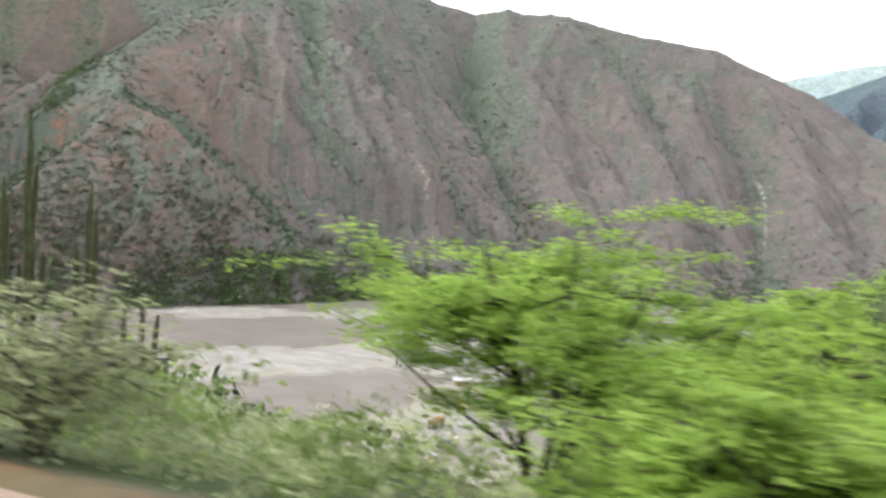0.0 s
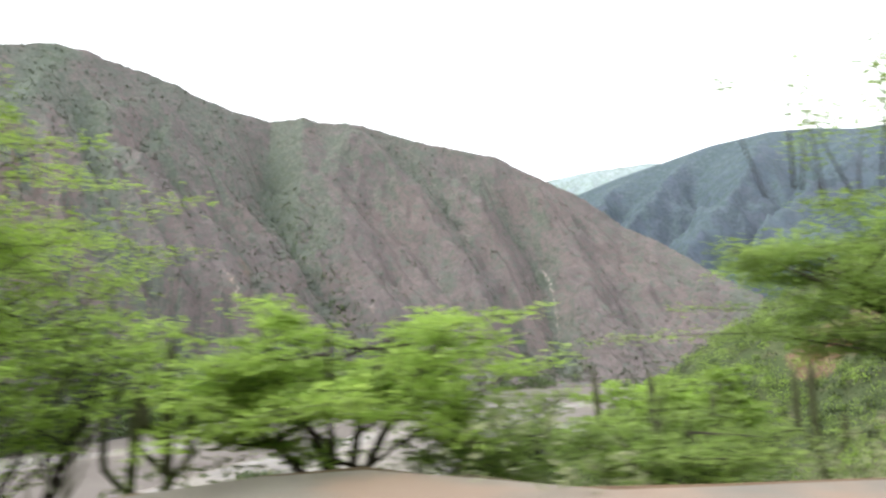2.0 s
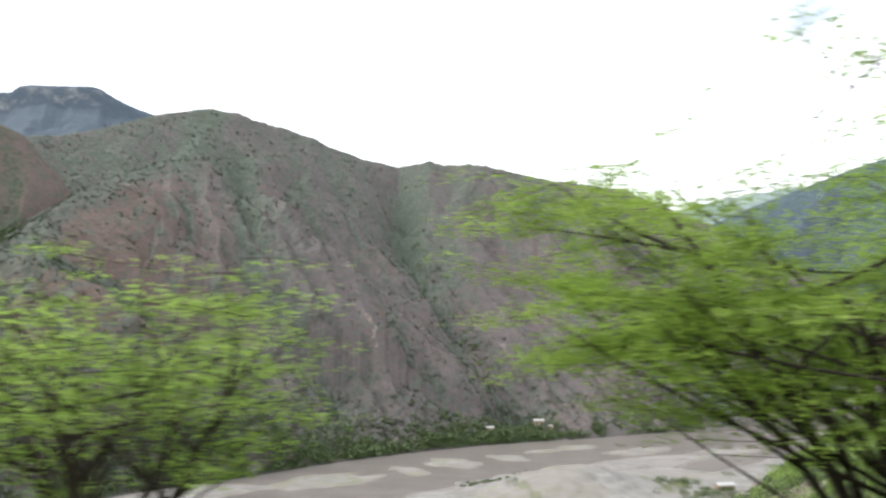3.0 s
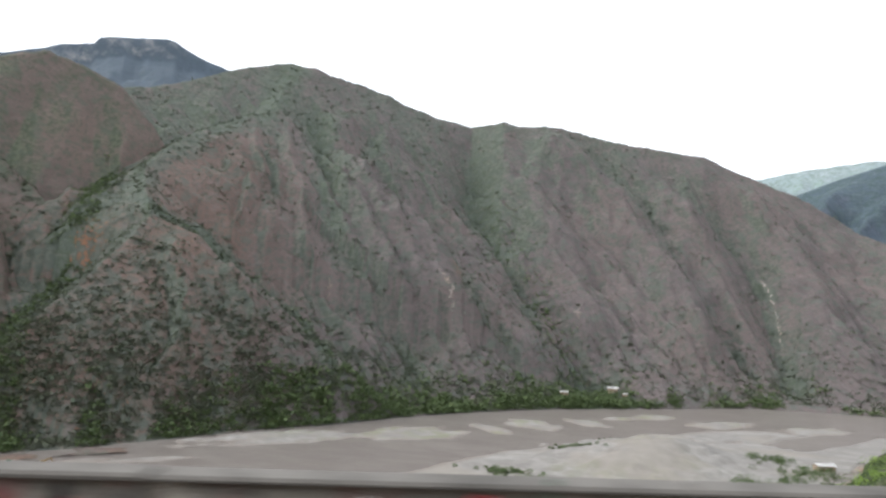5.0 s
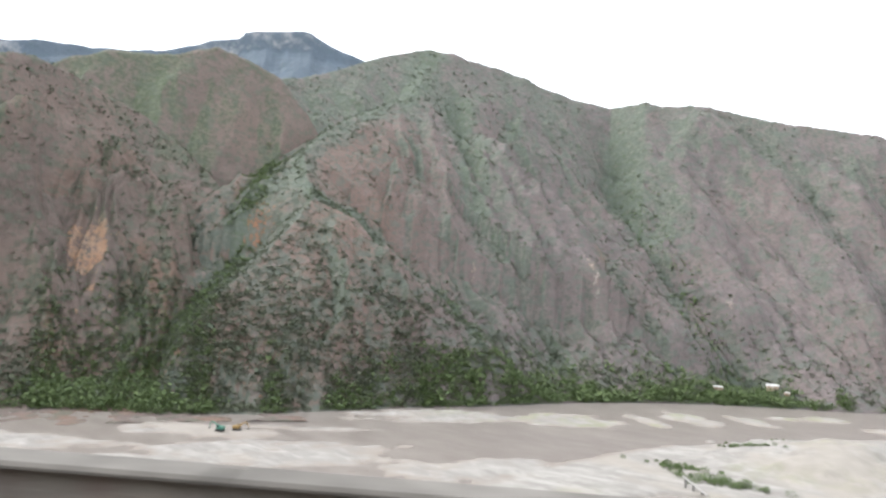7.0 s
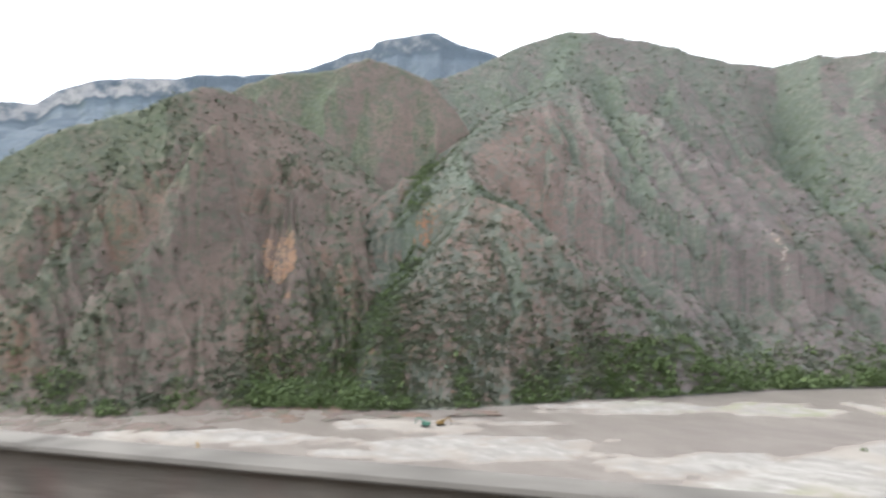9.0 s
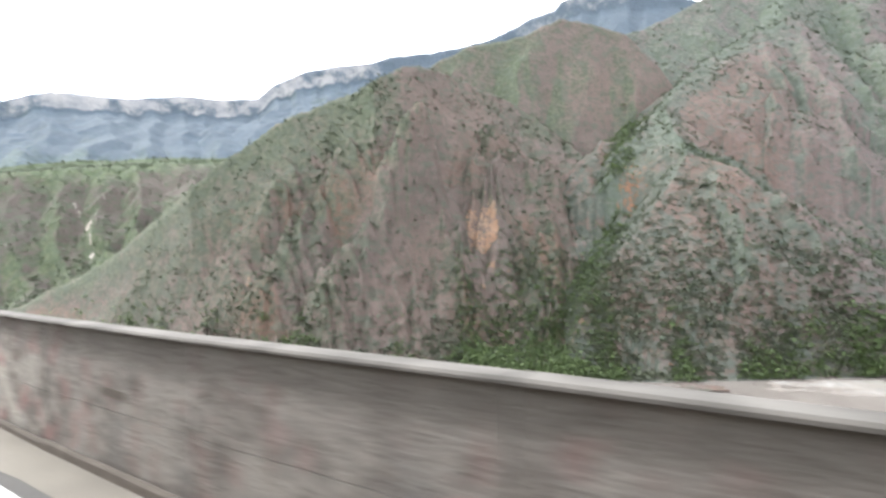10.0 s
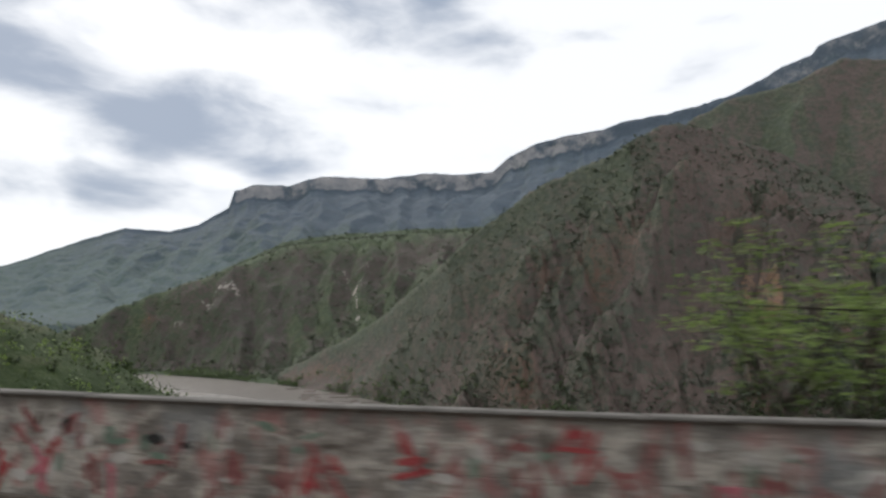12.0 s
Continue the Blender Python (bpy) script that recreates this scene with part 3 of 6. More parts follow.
# crests (above 0) and ravines (below 0) of the hill's face: strength, half width, way as (bearing, height fraction)
FACE = [(0.04, 36, [(68.4, 0.76), (67.6, 0.70), (67.0, 0.61)]), (0.16, 26, [(67.0, 0.61), (69.1, 0.56), (71.4, 0.47), (74.1, 0.32), (75.6, 0.21), (76.5, 0.08)]),
        (0.14, 24, [(67.0, 0.61), (64.9, 0.5), (63.6, 0.38), (63.0, 0.22)]), (0.13, 26, [(70.4, 0.80), (71.9, 0.76), (73.6, 0.67), (76.0, 0.56), (78.8, 0.39), (80.7, 0.25), (82, 0.1)]),
        (-0.15, 22, [(65.2, 0.81), (63.1, 0.65), (62.6, 0.55), (61.6, 0.39), (61.2, 0.2), (61, 0.08)]), (0.12, 22, [(64.1, 0.98), (58.0, 0.95), (53.1, 0.90), (50.5, 0.80)]),
        (0.09, 30, [(59.7, 0.85), (58.5, 0.77), (60.2, 0.66), (60.6, 0.5), (60.2, 0.3)]), (0.16, 26, [(58.5, 0.77), (55.6, 0.72), (54.8, 0.6), (55.4, 0.42), (57, 0.25)])]
FACE += [(-0.10, 18, [(56.5, 0.97), (54.2, 0.85), (52.2, 0.72), (51.3, 0.6)]), (0.14, 24, [(71.4, 0.97), (75.2, 0.87), (78.1, 0.73), (80.8, 0.56), (82.6, 0.35), (84, 0.15)]),
         (0.14, 24, [(76.5, 0.99), (79.3, 0.88), (82.8, 0.74), (85.2, 0.56), (86.4, 0.37), (87.5, 0.15)]), (0.13, 24, [(81.4, 0.97), (85.1, 0.82), (87.7, 0.62), (89.5, 0.40), (91, 0.2)]),
         (-0.11, 17, [(73.4, 0.87), (76.8, 0.69), (79.6, 0.53), (81.4, 0.3), (82.8, 0.12)]), (-0.11, 17, [(78.4, 0.89), (81.5, 0.76), (84.0, 0.59), (85.3, 0.37), (86, 0.2)]), (-0.09, 16, [(70.2, 0.78), (71.9, 0.63), (73.8, 0.5), (76.4, 0.36), (78, 0.2)])]


def dome_height(az, r):
    x, y = polar(az, r)
    z, s = layer(az, r, DOME)
    mask = smooth(0.02, 0.2, s) * (1 - smooth(0.62, 0.94, s))
    # the face is steep: the relief is cut into it sideways, in metres along and up the face
    u, v = az * 8.0, z
    wob = 2 * fbm(u * 0.03, v * 0.03, 15) - 1
    cz, wet = creased(u, s * 220, [(a, w, [(p * 8.0, q * 220) for p, q in line]) for a, w, line in FACE], wob)
    wet = np.minimum(1, 14 * wet)
    calm = smooth(0.65, 1.0, s)
    zr = (curve(DOME, az - 1.4, 2) + curve(DOME, az, 2) + curve(DOME, az + 1.4, 2)) / 3 * calm + (1 - calm) * sum(curve(DOME, az + k, 2) for k in (-4.5, -3, -1.5, 0, 1.5, 3, 4.5)) / 7
    rib = smooth(-0.1, 0.2, cz)
    small = ribs((az + 2.6 * wob - 4 * s) * 0.55, 18)
    push = mask * (0.66 * cz + 0.06 * (small - 0.4) + 0.19 * erosion(u, v, 39))
    z = RIVER_Z + (zr - RIVER_Z) * profile(np.where(s < 1, np.clip(s + push, 0, 1), s))
    # no crest of the face stands above the hill's own skyline
    rr, zr = curve(DOME, az, 1), curve(DOME, az, 2)
    z = np.where(s < 0.99, np.minimum(z, (zr - 1.4) * r / rr - 1.5 - 9 * (1 - s)), z)
    z2, s2 = layer(az, r, KNOB, lambda a: 490 + 0 * a)
    z2 = z2 + (42 * (gully(az, r, 0.2, 0.02, 25) - 0.6) + 18 * erosion(x, y, 49)) * (1 - smooth(0.85, 1.0, s2)) - 300 * (s2 < 0)
    knob = z2 > z
    z = np.maximum(z, z2)
    z = z + 5 * (fbm(x * 0.025, y * 0.025, 32) - 0.5) * smooth(0, 0.2, s) + 3.0 * (fbm(x * 0.07, y * 0.07, 33, 3) - 0.5)
    crag = smooth(0.52, 0.68, fbm(x * 0.018, y * 0.018, 54)) * smooth(0.04, 0.1, s) * (1 - smooth(0.45, 0.65, s))
    z = z + crag * 8 * (fbm(x * 0.06, y * 0.06, 55) - 0.3)
    patches = 0.9 * (fbm(u * 0.014, v * 0.014, 96) - 0.5)
    veg = 0.15 + 0.38 * smooth(0.6, 1.0, s) + 0.26 * (rib - 0.4) * mask + 0.5 * wet * mask + 0.7 * patches + np.where(knob, 0.02, 0) + 0.1 * (1 - smooth(0.02, 0.09, s))
    rough = smooth(0.46, 0.62, fbm(u * 0.07, v * 0.05, 98))
    cliff = np.exp(-(((az - 60.0) / 2.5) ** 2 + ((s - 0.45) / 0.16) ** 2) ** 2) * (1 - knob)
    rock = 0.06 + 0.16 * crag + (0.30 + 0.36 * rough) * cliff
    for ca, cs, ra, rs, w in ((62.2, 0.56, 0.5, 0.05, 0.42), (58.4, 0.30, 1.0, 0.05, 0.5), (81.0, 0.42, 0.35, 0.03, 0.8), (65.0, 0.86, 0.7, 0.04, 0.2), (56.5, 0.85, 0.6, 0.05, 0.35), (72, 0.12, 1.5, 0.04, 0.3), (86, 0.3, 1.2, 0.1, 0.3)):
        rock = rock + w * (0.45 + 0.6 * rough) * np.exp(-(((az - ca) / ra) ** 2 + ((s - cs) / rs) ** 2))
    red = 0.08 + 0.26 * smooth(0.5, 0.75, fbm(u * 0.02, v * 0.02, 71)) * (1 - smooth(0.6, 0.9, s))
    return z, veg, rock, red, s


PLATEAU = [(60, 1300, 150), (72, 1290, 185), (79.4, 1280, 197), (83.9, 1274, 189), (89.9, 1269, 177), (93.8, 1262, 166), (96.6, 1253, 150), (101, 1246, 98), (105.1, 1238, 50), (108.2, 1234, 10), (109.7, 1230, -17), (114, 1230, -85)]


def plateau_height(az, r):
    x, y = polar(az, r)
    z, s = layer(az, r, PLATEAU)
    mask = smooth(0.02, 0.25, s) * (1 - smooth(0.55, 0.9, s))
    z = z + mask * (30 * (gully(az, r, 0.35, 0.002, 35) - 0.6) + 16 * erosion(x, y, 59)) + 45 * smooth(0.25, 0.75, s) * (1 - smooth(0.75, 1.0, s))
    z = z + 6 * (fbm(x * 0.02, y * 0.02, 37) - 0.5)
    crag = smooth(0.5, 0.62, fbm(x * 0.012, y * 0.012, 38)) * smooth(0.2, 0.35, s) * (1 - smooth(0.45, 0.6, s))
    veg = 0.36 + 0.7 * smooth(0.66, 0.88, s) + 0.7 * (fbm(x * 0.01, y * 0.01, 57) - 0.5) + 0.9 * (1 - smooth(0.02, 0.12, s))
    rock = 0.02 + 0.16 * crag
    # bare scars, by bearing and height fraction
    for line, w, rad in (([(101.6, 0.66), (101.0, 0.62), (100.2, 0.61)], 0.62, 7), ([(102.6, 0.61), (102.0, 0.58)], 0.55, 7), ([(91.7, 0.62), (90.9, 0.54), (90.7, 0.43)], 0.56, 3.0), ([(89.7, 0.62), (90.9, 0.53)], 0.54, 2.6), ([(104.9, 0.52), (104.4, 0.49)], 0.5, 6)):
        dd, _ = seg_dist(az * 18, s * 250, [(p * 18, q * 250) for p, q in line])
        rock = rock + w * np.exp(-((dd + 6 * (fbm(x * 0.05, y * 0.05, 58) - 0.5)) / rad) ** 2)
    red = 0.02 + 0.5 * np.exp(-(((az - 106.7) / 0.9) ** 2 + ((s - 0.55) / 0.06) ** 2))
    return z, veg, rock, red, s


def hill_sheet(name, fn, a0, a1, da, radii, mat, label, category="mountain", cut=RIVER_Z - 4, kind=""):
    az, r = np.meshgrid(np.arange(a0, a1, da), radii, indexing="ij")
    z, veg, rock, red, s = fn(az, r)
    x, y = polar(az, r)
    # grass on slopes facing down the valley, also painting in their sunlit side
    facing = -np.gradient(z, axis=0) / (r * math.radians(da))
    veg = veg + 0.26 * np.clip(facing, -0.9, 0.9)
    ok = z > cut
    keep = ok[:-1, :-1] | ok[1:, :-1] | ok[1:, 1:] | ok[:-1, 1:]
    z = np.maximum(z, cut - 2)
    verts = np.stack([x, y, z], -1).reshape(-1, 3)
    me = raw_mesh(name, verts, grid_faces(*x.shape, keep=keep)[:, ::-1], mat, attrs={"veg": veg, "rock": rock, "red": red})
    return tagged(new(name, me), label, category, kind=kind)


hill_sheet("mountain", main_height, -33, 62, 0.15, np.concatenate([np.linspace(360, 1050, 300), np.linspace(1056, 1250, 30)]), M_MOUNTAIN,
           "steep dry brown mountain with gullies and scattered shrubs")
hill_sheet("rounded_hill", dome_height, 43, 103, 0.15, np.concatenate([np.linspace(360, 760, 230), np.linspace(763, 1050, 60)]), M_DOME,
           "dome-topped dry hill with bare orange cliffs", "hill")
hill_sheet("plateau_hill", plateau_height, 60, 116, 0.2, np.linspace(700, 1500, 180), M_PLATEAU, "low green plateau above the river bend", "hill")

# distant table mountain with a pale cliff band, forested slopes tinted blue for haze
MESA = [(20, 2500, 300), (36, 2540, 880), (39.9, 2548, 972), (42.3, 2547, 1000), (43.3, 2547, 1022), (44.3, 2547, 1050), (45.1, 2547, 1054), (47.7, 2550, 1031), (50.0, 2560, 1012), (50.5, 2560, 982), (52.5, 2580, 964), (53.6, 2600, 944), (55.8, 2620, 905), (57.6, 2640, 887),
        (59.4, 2660, 875), (61.7, 2683, 864), (65.5, 2687, 849), (67, 2688, 825), (70.5, 2692, 803), (73, 2695, 778), (75.6, 2697, 719), (77.1, 2699, 655), (80.8, 2702, 645), (83.4, 2704, 649), (87, 2707, 620),
        (92.5, 2711, 620), (95.4, 2713, 571), (98.3, 2715, 566), (99.9, 2716, 532), (100.3, 2716, 460), (102.7, 2717, 383), (104.8, 2718, 349), (108.1, 2719, 353), (110.8, 2720, 300)]
MESA += [(114.4, 2721, 220), (116, 2721, 187), (122, 2720, 90), (128, 2720, 20)]


def mesa_height(az, r):
    x, y = polar(az, r)
    rr, zr = curve(MESA, az, 1), curve(MESA, az, 2)
    s = (r - 1160) / (rr - 1160)
    wide = sum(curve(MESA, az + k, 2) for k in (-5, -3.5, -2, -1, 0, 1, 2, 3.5, 5)) / 9
    top = zr + 8 * (fbm(az * 1.3, r * 0 + 1, 41, 3) - 0.5)
    band = smooth(40, 44, az) * (1 - smooth(99.4, 100.6, az)) * (1 - smooth(53, 58, az) * (1 - smooth(63, 68, az)) * 0.6)
    cliff = (20 + 50 * fbm(az * 0.9, az * 0, 42, 3)) * band
    near_top = smooth(0.75, 0.97, s)
    under = RIVER_Z - 8 + 68 * smooth(0.0, 0.07, s) + (wide * (1 - near_top) + top * near_top - cliff * near_top - RIVER_Z - 60) * (0.25 * s + 0.75 * s ** 1.5)
    jag = 0.973 + 0.006 * (fbm(az * 3.0, az * 0, 43, 3) - 0.5)
    under = under + (34 * (gully(az, r * 0.5, 0.3, 0.004, 46) - 0.6) + 30 * erosion(x * 0.35, y * 0.35, 48)) * smooth(0.1, 0.4, s) * (1 - smooth(0.85, 0.98, s))
    edge = smooth(jag - 0.014, jag + 0.010, s)
    lip = top - 0.12 * cliff * (1 - smooth(jag, 1.0, s))
    z = under * (1 - edge) + lip * edge - np.maximum(s - 1.02, 0) * 500
    strong = 0.72 + 0.28 * smooth(62, 74, az)
    streak = 0.74 + 0.75 * (fbm(az * 1.1, z * 0.03, 47, 4) - 0.45)
    rock = smooth(0.01, 0.12, edge) * (1 - smooth(0.955, 0.998, edge)) * 0.86 * band * strong * streak
    # haze blue on the upper slopes, the green showing lower down
    veg = 0.12 + 0.75 * smooth(470, 110, z) + 0.6 * (fbm(x * 0.0025, y * 0.0025, 49) - 0.5)
    return z, veg, rock, 0 * z, s


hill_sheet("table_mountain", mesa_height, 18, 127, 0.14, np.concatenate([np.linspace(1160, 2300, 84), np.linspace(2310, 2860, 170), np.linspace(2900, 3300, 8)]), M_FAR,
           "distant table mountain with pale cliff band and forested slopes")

RANGE = [(-75, 1600, 440), (-50, 1640, 430), (-38, 1650, 400), (-31.4, 1650, 401), (-29, 1648, 414), (-25.3, 1644, 424), (-21.2, 1640, 408), (-16.9, 1636, 378), (-12.3, 1631, 339), (-9.7, 1628, 313), (-7, 1640, 285), (-2, 1700, 220), (6, 1750, 150)]


def range_height(az, r):
    x, y = polar(az, r)
    rr, zr = curve(RANGE, az, 1), curve(RANGE, az, 2)
    s = (r - 850) / (rr - 850)
    z = RIVER_Z + (zr - RIVER_Z) * profile(s) + (90 * (gully(az, r, 0.16, 0.016, 66) - 0.62) + 50 * erosion(x * 0.7, y * 0.7, 67)) * smooth(0.05, 0.3, s) * (1 - smooth(0.8, 1.0, s))
    d, _ = seg_dist(x, y, [(352, 985), (378, 1040), (392, 1085)])
    return z, 0.7 + 0 * z, 0.62 * np.exp(-(d / 9) ** 2), 0 * z, s


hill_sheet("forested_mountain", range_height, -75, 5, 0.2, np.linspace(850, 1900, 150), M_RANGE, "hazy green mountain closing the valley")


FAR_RIDGE = [(-40, 2834, 560), (-22, 2834, 640), (-15.1, 2834, 663), (-10.3, 2829, 652), (-6.4, 2825, 622), (0, 2830, 560), (20, 2830, 420)]


def pale_height(az, r):
    s = (r - 1900) / (2830 - 1900)
    zr = curve(FAR_RIDGE, az, 2) + 10 * (fbm(az * 1.5, az * 0, 83, 3) - 0.5)
    z = 60 + (zr - 60) * np.where(s < 1, s ** 1.2, 1 - 0.6 * (s - 1)) + 40 * (gully(az, r, 0.5, 0.002, 81) - 0.6) * (1 - smooth(0.8, 1, s))
    return z, 0.5 + 0 * z, 0 * z, 0 * z, s


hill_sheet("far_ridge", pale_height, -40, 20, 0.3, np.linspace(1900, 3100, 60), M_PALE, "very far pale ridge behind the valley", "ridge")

# near spur of the road's own side, with trees and a red cut, and the headland further along the road
def roof_sheet(name, line, slope, x0, x1, y0, y1, step, label, seed, red_at=None, mat=None):
    x, y = np.meshgrid(np.arange(x0, x1, step), np.arange(y0, y1, step), indexing="ij")
    z = roof_z(line, slope, x, y, seed)
    ok = z > RIVER_Z - 3
    keep = ok[:-1, :-1] & ok[1:, :-1] & ok[1:, 1:] & ok[:-1, 1:]
    red = 0.15 + 0 * x
    if red_at:
        red = red + (0.25 + 0.6 * fbm(x * 0.12, y * 0.12, 64)) * np.exp(-(((x - red_at[0]) / red_at[2]) ** 2 + ((y - red_at[1]) / red_at[2]) ** 2))
    veg = 0.35 + 0.7 * fbm(x * 0.05, y * 0.05, seed + 3)
    me = raw_mesh(name, np.stack([x, y, z], -1).reshape(-1, 3), grid_faces(*x.shape, keep=keep), mat or M_NEAR, attrs={"veg": veg - 0.5 * (red > 0.4), "rock": 0.15 + 0 * x, "red": red})
    tagged(new(name, me), label, "hill")


def roof_z(line, slope, x, y, seed):
    d, v = seg_dist(x, y, line)
    return v[..., 0] - slope * d + 0.16 * d * (fbm(x * 0.02, y * 0.02, seed) - 0.5) + 7 * (fbm(x * 0.03, y * 0.03, seed + 1) - 0.5) + 2 * (fbm(x * 0.13, y * 0.13, seed + 2) - 0.5)


GREEN_SPUR = [(18, 386, -78), (42, 382, -57), (58, 362, -40), (73, 315, -19), (83, 280, -4), (91, 245, 12), (100, 215, 25), (109, 190, 34), (135, 150, 56), (190, 110, 92), (300, 70, 135)]
HEADLAND = [(-345, -90, -72), (-328, -97, -40), (-314, -104, -19), (-303, -108, -11), (-291, -112, -4), (-275, -126, 5), (-255, -150, 22), (-235, -195, 48), (-228, -260, 80), (-225, -400, 130)]
roof_sheet("green_spur", GREEN_SPUR, 0.62, -40, 420, 30, 480, 2.5, "near green spur with lime trees and a red soil cut", 91, (56, 149, 13))
roof_sheet("headland", HEADLAND, 0.62, -420, -130, -480, 0, 2.5, "green shrub-covered headland further along the road", 95, None, M_LUSH)

# ---- river bed and water ----
BARS = [(-346, 190, 34, 15, 35, 0.9), (-396, 110, 60, 14, 38, 1.0), (-84, 350, 60, 48, 60, 2.6), (-115, 318, 46, 26, 60, 1.8), (-440, 55, 40, 10, 45, 0.7), (-315, 142, 30, 7, 30, 0.6), (-221, 373, 36, 22, 49, 0.9), (-178, 414, 9, 24, 49, 0.6), (-160, 452, 15, 24, 50, 0.7), (-121, 479, 12, 20, 49, 0.7),
        (-102, 517, 14, 11, 50, 0.6), (-77, 540, 20, 14, 49, 0.7), (-285, 318, 50, 20, 50, 1.1), (-331, 220, 11, 5, 49, 0.5), (-305, 240, 20, 5, 48, 0.5), (-290, 184, 54, 22, 46, 0.9), (-207, 226, 54, 17, 44, 0.8), (-30, 523, 34, 14, 40, 0.7), (39, 533, 30, 14, 39, 0.8)]


def bed_height(x, y):
    az, r = to_polar(x, y)
    gap = curve(BANK, az, 1) - r
    turned = 0.55 * x + 0.83 * y, -0.83 * x + 0.55 * y
    braid = fbm(turned[0] * 0.010, turned[1] * 0.034, 141, 4)
    wide = 168 + 12 * smooth(45, 75, az) * (1 - smooth(80, 95, az)) - 35 * smooth(20, -5, az) - 34 * smooth(48, 58, az) * smooth(72, 62, az)
    inner = smooth(wide - 20, wide + 45, gap)
    z = -1.2 + 2.2 * inner + 1.5 * (braid - 0.5)
    z = z - 2.7 * smooth(0.555, 0.60, braid) * inner
    for cx, cy, rx, ry, ang, h in BARS:
        a = math.radians(ang)
        u, v = (x - cx) * math.cos(a) + (y - cy) * math.sin(a), -(x - cx) * math.sin(a) + (y - cy) * math.cos(a)
        q = (u / rx) ** 2 + (v / ry) ** 2 + 1.2 * (fbm(x * 0.04, y * 0.04, 151) - 0.5) + 1.3 * (fbm(x * 0.13, y * 0.13, 153) - 0.5) + 2.0 * (fbm((0.55 * x + 0.83 * y) * 0.05, (-0.83 * x + 0.55 * y) * 0.2, 152) - 0.5)
        z = np.maximum(z, h * (1.15 - q) * 1.0)
    mound = np.exp(-((((x + 76) * 0.6 + (y - 360) * 0.8) / 55) ** 2 + ((-(x + 76) * 0.8 + (y - 360) * 0.6) / 34) ** 2) ** 1.5)
    z = z + 7.5 * mound * (0.8 + 0.5 * fbm(x * 0.04, y * 0.04, 160)) + 0.25 * (fbm(x * 0.2, y * 0.2, 161) - 0.5)
    z = np.where(gap < -30, -1.5, z)
    return z, gap, braid


def build_bed():
    xs = np.concatenate([[-4500, -2500, -1500], np.arange(-1160, -480, 8.0), np.arange(-480, 130, 2.6), np.arange(132, 320, 8.0), [500, 900, 1500, 2500, 4500]])
    ys = np.concatenate([[-4500, -2000, -900], np.arange(-480, 0, 8.0), np.arange(0, 560, 2.6), np.arange(562, 830, 8.0), [1000, 1500, 2500, 4500]])
    x, y = np.meshgrid(xs, ys, indexing="ij")
    z, gap, braid = bed_height(x, y)
    wet = 1 - smooth(0.05, 0.5, z)
    veg = 0.2 * smooth(0.5, 0.75, fbm(x * 0.03, y * 0.03, 171)) * smooth(1.2, 2.0, z)
    # thin grass on the far bars
    veg = np.maximum(veg, 0.45 * smooth(0.42, 0.6, fbm(x * 0.07, y * 0.07, 173)) * smooth(150, 110, gap) * smooth(300, 350, y))
    # scrubby terrace on the near side, round the gravel works
    veg = np.maximum(veg, 0.9 * smooth(0.36, 0.58, fbm(x * 0.05, y * 0.05, 172)) * smooth(285, 235, y - 0.55 * (x + 80)) * smooth(-210, -150, x))
    me = raw_mesh("ground", np.stack([x, y, z + RIVER_Z], -1).reshape(-1, 3), grid_faces(*x.shape), M_BED, attrs={"wet": wet, "veg": veg})
    tagged(new("ground", me), "pale sand and gravel river bed with bars", "river bed", kind="structure")
    xs, ys = np.linspace(-1300, 420, 40), np.linspace(-480, 850, 40)
    x, y = np.meshgrid(xs, ys, indexing="ij")
    me = raw_mesh("water", np.stack([x, y, 0 * x + RIVER_Z], -1).reshape(-1, 3), grid_faces(*x.shape), M_WATER)
    tagged(new("water", me), "grey-brown silty river water in braided channels", "river", kind="structure")


build_bed()

# ---- road and parapet wall ----
def asphalt_material():
    k = Mat("worn_asphalt", 0.9)
    c = k.mix(k.span(k.noise(0.6, 5), 0.3, 0.7), (0.075, 0.073, 0.070), (0.105, 0.10, 0.095))
    c = k.mix(k.span(k.noise(60, 3), 0.5, 0.8, 0, 0.5), c, (0.16, 0.155, 0.15))
    k.colour(c).bump(k.noise(80, 3), 0.4, 0.01)
    return k.m


def dust_material():
    k = Mat("dusty_shoulder", 0.95)
    c = k.mix(k.span(k.noise(0.9, 5), 0.3, 0.7), (0.225, 0.208, 0.178), (0.17, 0.155, 0.134))
    c = k.mix(k.span(k.noise(25, 4), 0.5, 0.75, 0, 0.5), c, (0.18, 0.165, 0.15))
    c = k.mix(k.span(k.noise(0.35, 4), 0.45, 0.62, 0, 0.7), c, (0.27, 0.185, 0.135))
    k.colour(c).bump(k.noise(40, 4), 0.4, 0.02)
    return k.m


